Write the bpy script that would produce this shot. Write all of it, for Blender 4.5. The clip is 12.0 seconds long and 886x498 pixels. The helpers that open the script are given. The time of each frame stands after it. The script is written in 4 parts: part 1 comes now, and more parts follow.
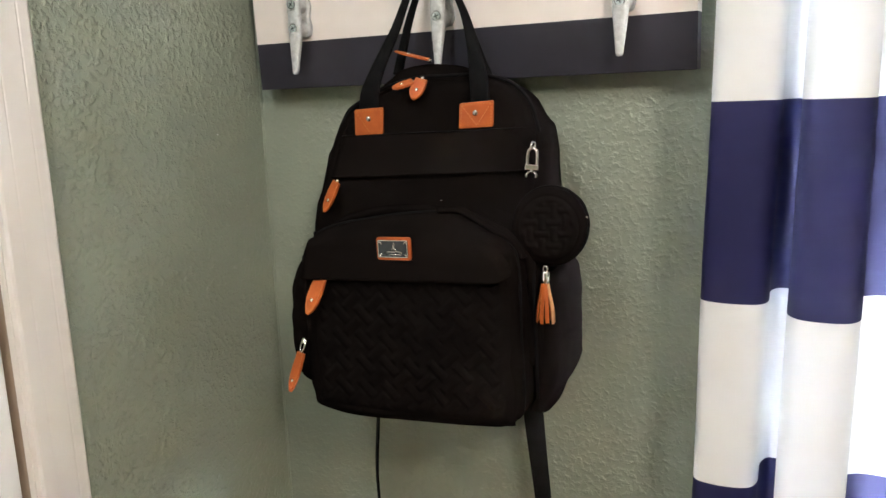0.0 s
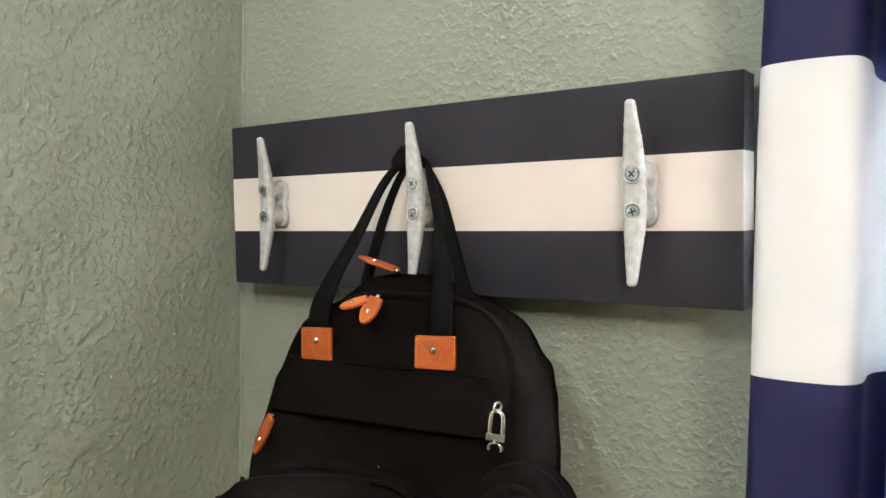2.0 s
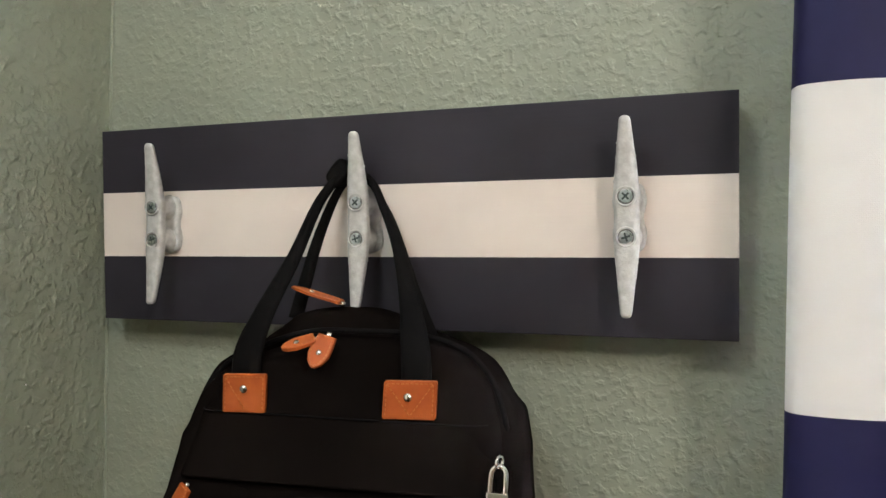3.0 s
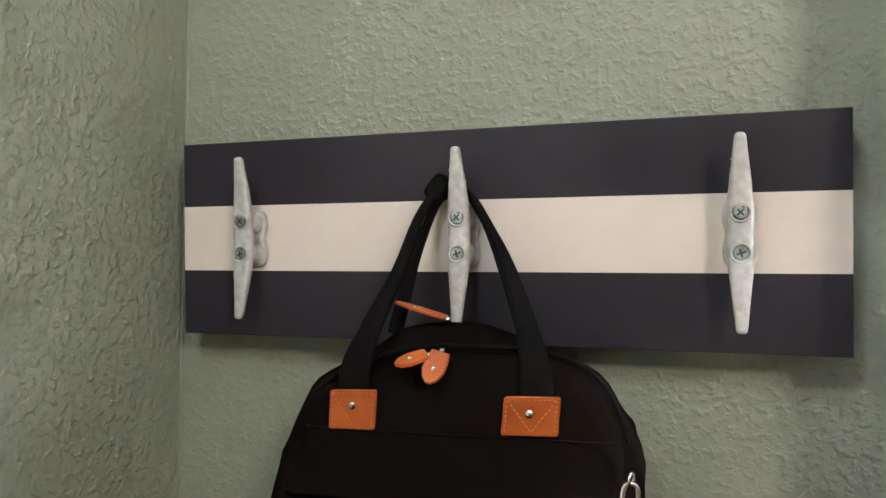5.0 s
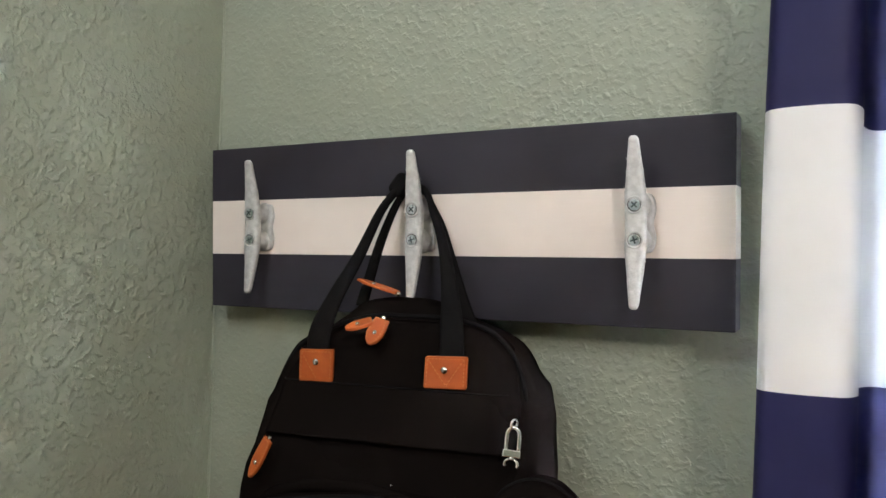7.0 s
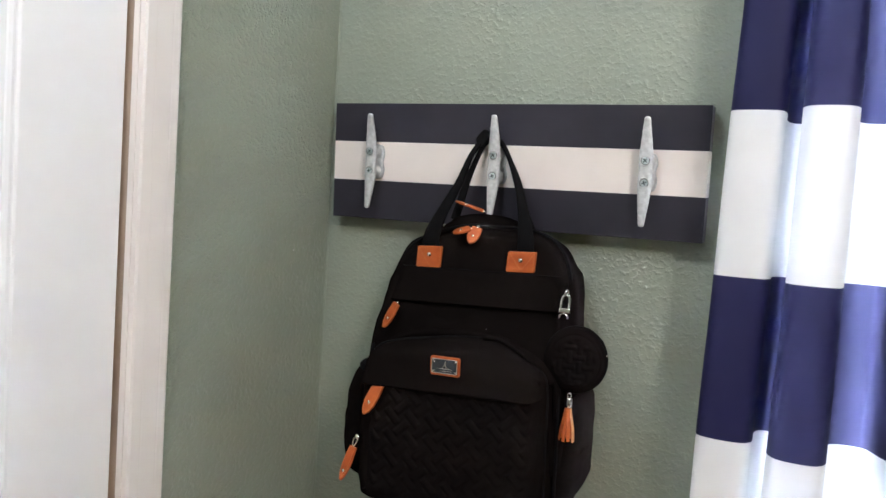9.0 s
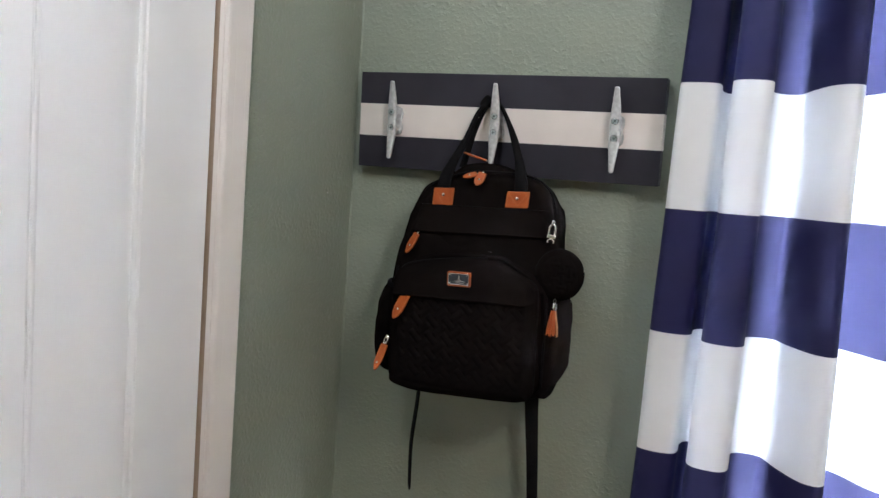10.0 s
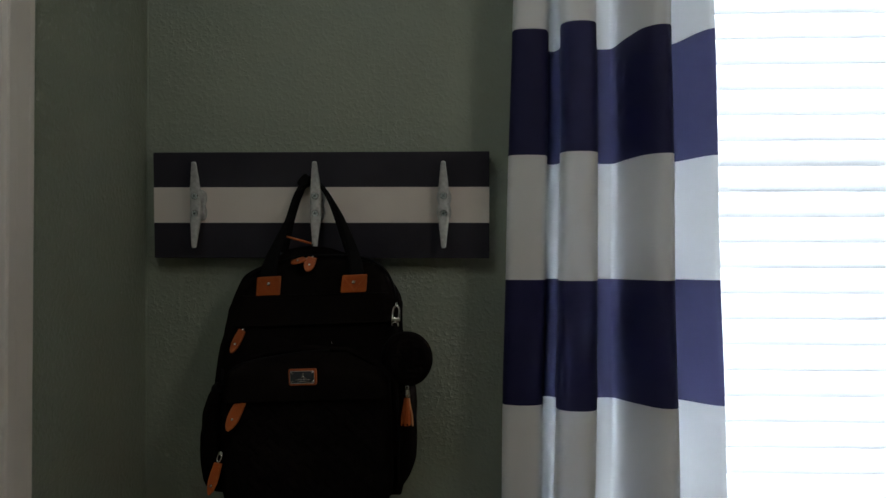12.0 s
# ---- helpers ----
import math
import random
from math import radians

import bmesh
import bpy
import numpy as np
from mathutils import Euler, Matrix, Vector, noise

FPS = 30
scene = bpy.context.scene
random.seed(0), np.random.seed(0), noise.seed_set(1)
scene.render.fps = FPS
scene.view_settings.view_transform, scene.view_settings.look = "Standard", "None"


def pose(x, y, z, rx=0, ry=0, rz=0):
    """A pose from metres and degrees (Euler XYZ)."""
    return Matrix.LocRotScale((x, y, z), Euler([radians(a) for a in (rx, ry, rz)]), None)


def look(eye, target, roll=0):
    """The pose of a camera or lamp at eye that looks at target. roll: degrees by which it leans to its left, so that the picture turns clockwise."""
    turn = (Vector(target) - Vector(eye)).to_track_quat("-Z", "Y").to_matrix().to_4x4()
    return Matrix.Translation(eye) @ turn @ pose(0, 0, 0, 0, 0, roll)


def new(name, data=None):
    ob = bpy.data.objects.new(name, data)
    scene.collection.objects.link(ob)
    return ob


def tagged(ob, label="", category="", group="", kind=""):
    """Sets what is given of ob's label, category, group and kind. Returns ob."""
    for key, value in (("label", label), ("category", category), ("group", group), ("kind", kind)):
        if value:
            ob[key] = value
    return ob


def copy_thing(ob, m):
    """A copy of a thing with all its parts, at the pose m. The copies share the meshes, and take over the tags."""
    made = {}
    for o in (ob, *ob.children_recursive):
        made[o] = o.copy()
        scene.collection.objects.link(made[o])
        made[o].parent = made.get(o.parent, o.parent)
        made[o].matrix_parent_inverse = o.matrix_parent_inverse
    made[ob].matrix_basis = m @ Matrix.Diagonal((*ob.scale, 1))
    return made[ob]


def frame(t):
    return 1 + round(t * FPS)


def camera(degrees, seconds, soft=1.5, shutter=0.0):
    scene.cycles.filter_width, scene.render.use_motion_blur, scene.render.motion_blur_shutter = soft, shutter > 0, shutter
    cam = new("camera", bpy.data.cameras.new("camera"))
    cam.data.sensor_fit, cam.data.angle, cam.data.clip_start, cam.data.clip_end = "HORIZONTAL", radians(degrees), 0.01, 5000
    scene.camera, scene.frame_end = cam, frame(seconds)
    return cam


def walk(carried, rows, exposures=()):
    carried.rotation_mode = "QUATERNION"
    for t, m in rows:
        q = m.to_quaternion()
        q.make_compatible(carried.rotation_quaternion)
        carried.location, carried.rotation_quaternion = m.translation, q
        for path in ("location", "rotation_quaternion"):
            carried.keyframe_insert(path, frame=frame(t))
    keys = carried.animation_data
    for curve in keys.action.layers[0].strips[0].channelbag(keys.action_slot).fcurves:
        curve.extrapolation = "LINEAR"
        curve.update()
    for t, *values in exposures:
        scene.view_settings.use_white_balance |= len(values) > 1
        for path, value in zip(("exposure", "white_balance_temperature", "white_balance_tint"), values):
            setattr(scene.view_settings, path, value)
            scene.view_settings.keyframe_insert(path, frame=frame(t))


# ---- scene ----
cam = camera(59.8, 12.0)
PATH = [
    (0, (0.717, -0.937, 1.39), (-0.127, 0.838, 1.016), -2.0),
    (0.5, (0.732, -0.858, 1.406), (-0.168, 0.91, 1.156), -2.5),
    (1, (0.77, -0.783, 1.435), (-0.254, 0.928, 1.279), -1.4),
    (1.5, (0.784, -0.705, 1.45), (-0.366, 0.93, 1.394), 1.9),
    (2, (0.755, -0.655, 1.468), (-0.395, 0.981, 1.447), 0.5),
    (2.5, (0.662, -0.642, 1.471), (-0.214, 1.155, 1.508), 0.7),
    (4.3, (0.52, -0.658, 1.469), (-0.039, 1.262, 1.513), 0.2),
    (4.5, (0.511, -0.661, 1.469), (-0.066, 1.253, 1.523), 0.3),
    (5, (0.502, -0.674, 1.472), (-0.15, 1.215, 1.548), 0.5),
    (5.5, (0.517, -0.681, 1.471), (-0.212, 1.179, 1.571), 0.6),
    (6, (0.548, -0.688, 1.47), (-0.249, 1.143, 1.569), 0.7),
    (6.5, (0.602, -0.696, 1.467), (-0.251, 1.111, 1.567), 0.7),
    (7, (0.689, -0.723, 1.458), (-0.248, 1.042, 1.527), 1.4),
    (7.5, (0.723, -0.781, 1.459), (-0.348, 0.907, 1.462), 2.5),
    (7.7, (0.716, -0.812, 1.46), (-0.397, 0.85, 1.452), 3.1),
    (9.3, (0.725, -1.213, 1.435), (-0.058, 0.623, 1.305), 3.9),
    (9.5, (0.746, -1.271, 1.417), (-0.024, 0.569, 1.282), 4.0),
    (10, (0.767, -1.421, 1.405), (0.025, 0.427, 1.219), 4.3),
    (10.5, (0.705, -1.488, 1.39), (0.02, 0.382, 1.209), 1.7),
    (11, (0.623, -1.504, 1.377), (0.103, 0.419, 1.193), 1.5),
    (11.5, (0.583, -1.463, 1.407), (0.324, 0.518, 1.311), 0.8),
    (12, (0.575, -1.376, 1.418), (0.497, 0.622, 1.439), 0.1),
]
EXPOSURES = [(0.0, 0.77, 6400, 13), (0.5, 0.80, 6350, 13), (1.0, 0.82, 6330, 13), (1.5, 0.82, 6420, 13), (2.0, 0.86, 6450, 13), (2.5, 0.52, 6500, 13), (4.5, 0.47, 6500, 14), (5.5, 0.47, 6500, 14),
             (6.5, 0.49, 6380, 14), (7.5, 0.55, 6180, 15), (9.5, 0.68, 5850, 15), (10.0, 0.20, 5880, 15), (10.5, 0.04, 5930, 16), (11.0, -0.04, 5870, 13), (11.5, -0.70, 6080, 11), (12.0, -1.95, 6300, 8)]
walk(cam, [(t, look(eye, target, roll)) for t, eye, target, roll in PATH], EXPOSURES)

# ---- light ----
world = bpy.data.worlds.new("sky")
scene.world = world
world.use_nodes = True
wn = world.node_tree.nodes
sky = wn.new("ShaderNodeTexSky")
sky.sky_type, sky.sun_disc, sky.sun_elevation, sky.sun_rotation = "NISHITA", False, radians(45), radians(0)
world.node_tree.links.new(sky.outputs["Color"], wn["Background"].inputs["Color"])
wn["Background"].inputs["Strength"].default_value = 0.12

WALL_X = -0.0175
WIN_X0, WIN_X1, WIN_Z0, WIN_Z1 = 0.755, 1.76, 0.886, 2.10


def area_lamp(name, m, sx, sy, watts, colour):
    data = bpy.data.lights.new(name, "AREA")
    data.shape, data.size, data.size_y, data.energy, data.color = "RECTANGLE", sx, sy, watts, colour
    ob = new(name, data)
    ob.matrix_world = m
    return ob


# daylight in the window's opening, outside the glass
area_lamp("window_daylight", look(((WIN_X0 + WIN_X1) / 2, 0.16, 1.5), ((WIN_X0 + WIN_X1) / 2, -1, 1.5)), 0.98, 1.16, 1250, (0.88, 0.94, 1.0))
# two unseen room lights added to match the shadows, each a round bulb under its base: a cool one by the corner, a warm
# one in the room
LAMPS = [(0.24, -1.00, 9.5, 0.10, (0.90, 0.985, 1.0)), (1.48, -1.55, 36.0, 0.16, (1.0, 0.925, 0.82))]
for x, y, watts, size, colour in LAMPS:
    bulb = bpy.data.lights.new("assumed_lamp_light", "POINT")
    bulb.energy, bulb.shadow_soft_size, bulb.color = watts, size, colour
    new("assumed_lamp_light", bulb).location = (x, y, 2.24)


# ---- materials ----
def material(name, a, b, rough=0.6, metal=0.0, spots=6.0, grain=300.0, bump=0.2, depth=0.0005, detail=4.0, sheen=0.0, ramp=(0.35, 0.65), rough_var=0.1, spec=0.5):
    """A surface whose colour drifts between a and b, with fine relief."""
    m = bpy.data.materials.new(name)
    m.use_nodes = True
    n, l = m.node_tree.nodes, m.node_tree.links
    p = n["Principled BSDF"]
    tc = n.new("ShaderNodeTexCoord")
    n1 = n.new("ShaderNodeTexNoise")
    n1.inputs["Scale"].default_value, n1.inputs["Detail"].default_value = spots, detail
    l.new(tc.outputs["Object"], n1.inputs["Vector"])
    r = n.new("ShaderNodeValToRGB")
    r.color_ramp.elements[0].position, r.color_ramp.elements[1].position = ramp
    r.color_ramp.elements[0].color, r.color_ramp.elements[1].color = (*a, 1), (*b, 1)
    l.new(n1.outputs["Fac"], r.inputs["Fac"])
    l.new(r.outputs["Color"], p.inputs["Base Color"])
    n2 = n.new("ShaderNodeTexNoise")
    n2.inputs["Scale"].default_value, n2.inputs["Detail"].default_value = grain, 3
    l.new(tc.outputs["Object"], n2.inputs["Vector"])
    bp = n.new("ShaderNodeBump")
    bp.inputs["Strength"].default_value, bp.inputs["Distance"].default_value = bump, depth
    l.new(n2.outputs["Fac"], bp.inputs["Height"])
    l.new(bp.outputs["Normal"], p.inputs["Normal"])
    mr = n.new("ShaderNodeMapRange")
    mr.inputs["To Min"].default_value, mr.inputs["To Max"].default_value = max(0.02, rough - rough_var), min(1, rough + rough_var)
    l.new(n1.outputs["Fac"], mr.inputs["Value"])
    l.new(mr.outputs["Result"], p.inputs["Roughness"])
    p.inputs["Metallic"].default_value = metal
    p.inputs["Sheen Weight"].default_value = sheen
    p.inputs["Specular IOR Level"].default_value = spec
    return m


def wall_material(name, a, b, relief=0.0012):
    """Sage wall paint over knocked-down drywall texture: flat islands with ragged rims, and fine roller stipple."""
    m = material(name, a, b, rough=0.5, spots=2.0, grain=900, bump=0.12, depth=0.0004, rough_var=0.06)
    n, l = m.node_tree.nodes, m.node_tree.links
    p = n["Principled BSDF"]
    tc = n["Texture Coordinate"]
    warp = n.new("ShaderNodeTexNoise")
    warp.inputs["Scale"].default_value, warp.inputs["Detail"].default_value, warp.inputs["Roughness"].default_value = 128, 2.0, 0.5
    warp.inputs["Distortion"].default_value = 0.25
    l.new(tc.outputs["Object"], warp.inputs["Vector"])
    step = n.new("ShaderNodeValToRGB")
    step.color_ramp.elements[0].position, step.color_ramp.elements[1].position = 0.46, 0.74
    l.new(warp.outputs["Fac"], step.inputs["Fac"])
    low = n.new("ShaderNodeTexNoise")
    low.inputs["Scale"].default_value, low.inputs["Detail"].default_value, low.inputs["Roughness"].default_value = 62, 3.0, 0.6
    l.new(tc.outputs["Object"], low.inputs["Vector"])
    add = n.new("ShaderNodeMath")
    add.operation = "MULTIPLY_ADD"
    add.inputs[1].default_value = 1.0
    l.new(low.outputs["Fac"], add.inputs[0])
    l.new(step.outputs["Color"], add.inputs[2])
    b2 = n.new("ShaderNodeBump")
    b2.inputs["Strength"].default_value, b2.inputs["Distance"].default_value = 0.75, relief
    l.new(add.outputs["Value"], b2.inputs["Height"])
    l.new(n["Bump"].outputs["Normal"], b2.inputs["Normal"])
    l.new(b2.outputs["Normal"], p.inputs["Normal"])
    return m


def cloth_material(name, a, b, through_colour, share, rough=0.75):
    """Woven curtain cloth that lets daylight through."""
    m = material(name, a, b, rough=rough, spots=14, grain=1400, bump=0.25, depth=0.0004, sheen=0.15)
    n, l = m.node_tree.nodes, m.node_tree.links
    t = n.new("ShaderNodeBsdfTranslucent")
    t.inputs["Color"].default_value = (*through_colour, 1)
    mix = n.new("ShaderNodeMixShader")
    mix.inputs["Fac"].default_value = share
    l.new(n["Principled BSDF"].outputs["BSDF"], mix.inputs[1])
    l.new(t.outputs["BSDF"], mix.inputs[2])
    l.new(mix.outputs["Shader"], n["Material Output"].inputs["Surface"])
    tc = n["Texture Coordinate"]
    for axis in ("Z", "X"):
        w = n.new("ShaderNodeTexWave")
        w.bands_direction = axis
        w.inputs["Scale"].default_value, w.inputs["Distortion"].default_value = 260, 1.5
        l.new(tc.outputs["Object"], w.inputs["Vector"])
        bw = n.new("ShaderNodeBump")
        bw.inputs["Strength"].default_value, bw.inputs["Distance"].default_value = 0.05, 0.0003
        l.new(w.outputs["Fac"], bw.inputs["Height"])
        old = n["Principled BSDF"].inputs["Normal"].links[0].from_socket
        l.new(old, bw.inputs["Normal"])
        l.new(bw.outputs["Normal"], n["Principled BSDF"].inputs["Normal"])
    return m


WALL = wall_material("sage_wall_paint", (0.262, 0.285, 0.222), (0.291, 0.315, 0.247))
WALL_WEST = wall_material("sage_wall_paint_coarse", (0.262, 0.285, 0.222), (0.291, 0.315, 0.247), 0.0022)
CEIL = material("ceiling_paint", (0.72, 0.71, 0.68), (0.78, 0.77, 0.74), 0.9, grain=120, bump=0.5, depth=0.002)
CARPET = material("carpet", (0.22, 0.135, 0.075), (0.31, 0.195, 0.11), 0.95, spots=90, grain=500, bump=0.9, depth=0.006)
TRIM = material("trim_paint", (0.76, 0.695, 0.635), (0.81, 0.745, 0.685), 0.42, spots=3, grain=60, bump=0.08, depth=0.001)
DOORP = material("door_paint", (0.79, 0.768, 0.738), (0.83, 0.808, 0.778), 0.42, spots=3, grain=250, bump=0.10, depth=0.0004)
GAP_SHADE = material("jamb_gap_shade", (0.34, 0.245, 0.17), (0.42, 0.31, 0.22), 0.7, spots=12, grain=200, bump=0.3)
NAVY = material("navy_board_paint", (0.022, 0.020, 0.027), (0.031, 0.028, 0.037), 0.45, spots=9, grain=420, bump=0.18, depth=0.0004, detail=8, rough_var=0.1, spec=0.22)
WHITE = material("white_board_paint", (0.72, 0.64, 0.58), (0.78, 0.70, 0.635), 0.45, spots=9, grain=420, bump=0.18, depth=0.0004, detail=8)


def brushed(m):
    """Draws the fine relief out along the board, like brush strokes."""
    n, l = m.node_tree.nodes, m.node_tree.links
    mp = n.new("ShaderNodeMapping")
    mp.inputs["Scale"].default_value = (0.035, 1.0, 1.0)
    l.new(n["Texture Coordinate"].outputs["Object"], mp.inputs["Vector"])
    l.new(mp.outputs["Vector"], n["Noise Texture.001"].inputs["Vector"])
    n["Bump"].inputs["Strength"].default_value = 0.30


brushed(NAVY)
brushed(WHITE)
GALV = material("galvanised_metal", (0.47, 0.465, 0.45), (0.62, 0.615, 0.60), 0.62, 0.35, spots=150, grain=420, bump=0.5, depth=0.0009, rough_var=0.12)
ZINC = material("zinc_screw", (0.52, 0.59, 0.60), (0.70, 0.75, 0.75), 0.3, 1.0, spots=200, grain=800)
CHROME = material("polished_nickel", (0.78, 0.75, 0.70), (0.86, 0.84, 0.80), 0.16, 1.0, spots=90, grain=500, bump=0.05)
NYLON = material("black_nylon", (0.0050, 0.0039, 0.0035), (0.0075, 0.0058, 0.0051), 0.9, spots=18, grain=1500, bump=0.35, depth=0.0004, spec=0.0)
QUILT = material("black_quilted_nylon", (0.0046, 0.0037, 0.0034), (0.0068, 0.0054, 0.0048), 0.85, spots=30, grain=1500, bump=0.3, depth=0.0004, spec=0.01)
WEBBING = material("black_webbing", (0.0040, 0.0038, 0.0040), (0.0070, 0.0064, 0.0064), 0.78, spots=40, grain=1800, bump=0.5, depth=0.0005, spec=0.05)
LEATHER = material("tan_leather", (0.36, 0.072, 0.012), (0.45, 0.102, 0.019), 0.5, spots=60, grain=900, bump=0.3, depth=0.0004, spec=0.3)
LEATHER_EDGE = material("leather_cut_edge", (0.50, 0.22, 0.09), (0.60, 0.28, 0.12), 0.7, spots=120)
THREAD = material("tan_thread", (0.42, 0.115, 0.026), (0.49, 0.15, 0.038), 0.7, spots=200)
PLATE = material("dark_logo_plate", (0.022, 0.026, 0.030), (0.045, 0.05, 0.055), 0.45, 0.2, spots=60, spec=0.3)
CLOTH_NAVY = cloth_material("navy_curtain_cloth", (0.0135, 0.013, 0.058), (0.018, 0.0175, 0.069), (0.125, 0.125, 0.27), 0.098, 0.6)
CLOTH_NAVY.node_tree.nodes["Principled BSDF"].inputs["Sheen Weight"].default_value = 0.0
CLOTH_NAVY.node_tree.nodes["Principled BSDF"].inputs["Specular IOR Level"].default_value = 0.2
CLOTH_WHITE = cloth_material("white_curtain_cloth", (0.88, 0.865, 0.85), (0.92, 0.905, 0.89), (0.87, 0.91, 0.96), 0.225)
SLAT = cloth_material("white_blind_slat", (0.80, 0.80, 0.79), (0.84, 0.84, 0.83), (0.90, 0.92, 0.94), 0.36, 0.4)
VINYL = material("white_vinyl", (0.76, 0.77, 0.77), (0.82, 0.82, 0.82), 0.35, spots=4)
CORD = material("white_cord", (0.7, 0.7, 0.7), (0.8, 0.8, 0.8), 0.8)
HOLE_SHADE = material("metal_painted_shade", (0.16, 0.16, 0.155), (0.26, 0.26, 0.25), 0.5, 0.7, spots=200)
SLOT_SHADE = material("screw_slot_shade", (0.06, 0.085, 0.085), (0.10, 0.13, 0.13), 0.5, 0.5, spots=200)
GLASS = bpy.data.materials.new("window_glass")
GLASS.use_nodes = True
GLASS.node_tree.nodes["Principled BSDF"].inputs["Transmission Weight"].default_value = 1.0
GLASS.node_tree.nodes["Principled BSDF"].inputs["Roughness"].default_value = 0.02


# ---- helpers for building ----
def thing(name, label, category, at=(0, 0, 0), group="", kind="", m=None):
    ob = new(name)
    ob.empty_display_size = 0.02
    ob.matrix_world = m if m is not None else Matrix.Translation(at)
    return tagged(ob, label, category, group, kind)


def part(name, bm, mats, parent=None, label="", smooth=False):
    """Links a bmesh, given in the world's metres or in its parent's, as one mesh object."""
    me = bpy.data.meshes.new(name)
    bmesh.ops.recalc_face_normals(bm, faces=bm.faces)
    bm.to_mesh(me)
    bm.free()
    for m in (mats if isinstance(mats, (list, tuple)) else [mats]):
        me.materials.append(m)
    if smooth:
        for p in me.polygons:
            p.use_smooth = True
    ob = new(name, me)
    if parent is not None:
        ob.parent = parent
    if label:
        ob["label"] = label
    return ob


def box(bm, x0, x1, y0, y1, z0, z1, bevel=0.0, seg=2):
    vs = [bm.verts.new((x, y, z)) for x in (x0, x1) for y in (y0, y1) for z in (z0, z1)]
    fs = [bm.faces.new([vs[i] for i in f]) for f in ((0, 1, 3, 2), (4, 6, 7, 5), (0, 4, 5, 1), (2, 3, 7, 6), (0, 2, 6, 4), (1, 5, 7, 3))]
    if bevel:
        es = list({e for f in fs for e in f.edges})
        bmesh.ops.bevel(bm, geom=es, offset=bevel, segments=seg, affect="EDGES", profile=0.6)
    return bm


def cyl(bm, a, b, r0, r1=None, n=20):
    """A capped round bar from a to b."""
    a, b = Vector(a), Vector(b)
    r1 = r0 if r1 is None else r1
    q = (b - a).to_track_quat("Z", "Y").to_matrix()
    rings = []
    for c, r in ((a, r0), (b, r1)):
        rings.append([bm.verts.new(c + q @ Vector((r * math.cos(2 * math.pi * i / n), r * math.sin(2 * math.pi * i / n), 0))) for i in range(n)])
    for i in range(n):
        bm.faces.new((rings[0][i], rings[0][(i + 1) % n], rings[1][(i + 1) % n], rings[1][i]))
    bm.faces.new(rings[0][::-1])
    bm.faces.new(rings[1])
    return bm


def dome(bm, c, axis, r, h, n=16):
    """A low round rivet head."""
    q = Vector(axis).to_track_quat("Z", "Y").to_matrix()
    c = Vector(c)
    rows = []
    for k in range(4):
        a = k / 4 * math.pi / 2
        rows.append([bm.verts.new(c + q @ Vector((r * math.cos(a) * math.cos(2 * math.pi * i / n), r * math.cos(a) * math.sin(2 * math.pi * i / n), h * math.sin(a)))) for i in range(n)])
    top = bm.verts.new(c + q @ Vector((0, 0, h)))
    for k in range(3):
        for i in range(n):
            bm.faces.new((rows[k][i], rows[k][(i + 1) % n], rows[k + 1][(i + 1) % n], rows[k + 1][i]))
    for i in range(n):
        bm.faces.new((rows[3][i], rows[3][(i + 1) % n], top))
    return bm


def spline(pts, n, closed=False):
    """Catmull-Rom through the points, n points evenly by parameter."""
    pts = [Vector(p) for p in pts]
    k = len(pts)
    out = []
    spans = k if closed else k - 1
    for i in range(n):
        u = i / n * spans if closed else i / (n - 1) * spans
        j = min(int(u), spans - 1)
        f = u - j
        if closed:
            a, b, c, d = (pts[(j + o) % k] for o in (-1, 0, 1, 2))
        else:
            b, c = pts[j], pts[j + 1]
            a = pts[j - 1] if j else 2 * b - c
            d = pts[j + 2] if j + 2 < k else 2 * c - b
        out.append(0.5 * (2 * b + (c - a) * f + (2 * a - 5 * b + 4 * c - d) * f * f + (3 * b - a - 3 * c + d) * f ** 3))
    return out


def tube(bm, pts, r, n=8, closed=False):
    """A round cord along the points."""
    pts = [Vector(p) for p in pts]
    rings = []
    k = len(pts)
    for i, p in enumerate(pts):
        d = (pts[(i + 1) % k] - pts[i - 1]) if closed else (pts[min(i + 1, k - 1)] - pts[max(i - 1, 0)])
        d.normalize()
        s = d.cross(Vector((0, 1, 0.01))).normalized()
        t = d.cross(s)
        rings.append([bm.verts.new(p + r * (math.cos(2 * math.pi * j / n) * s + math.sin(2 * math.pi * j / n) * t)) for j in range(n)])
    for i in range(k if closed else k - 1):
        A, B = rings[i], rings[(i + 1) % k]
        for j in range(n):
            bm.faces.new((A[j], A[(j + 1) % n], B[(j + 1) % n], B[j]))
    if not closed:
        bm.faces.new(rings[0])
        bm.faces.new(rings[-1][::-1])
    return bm


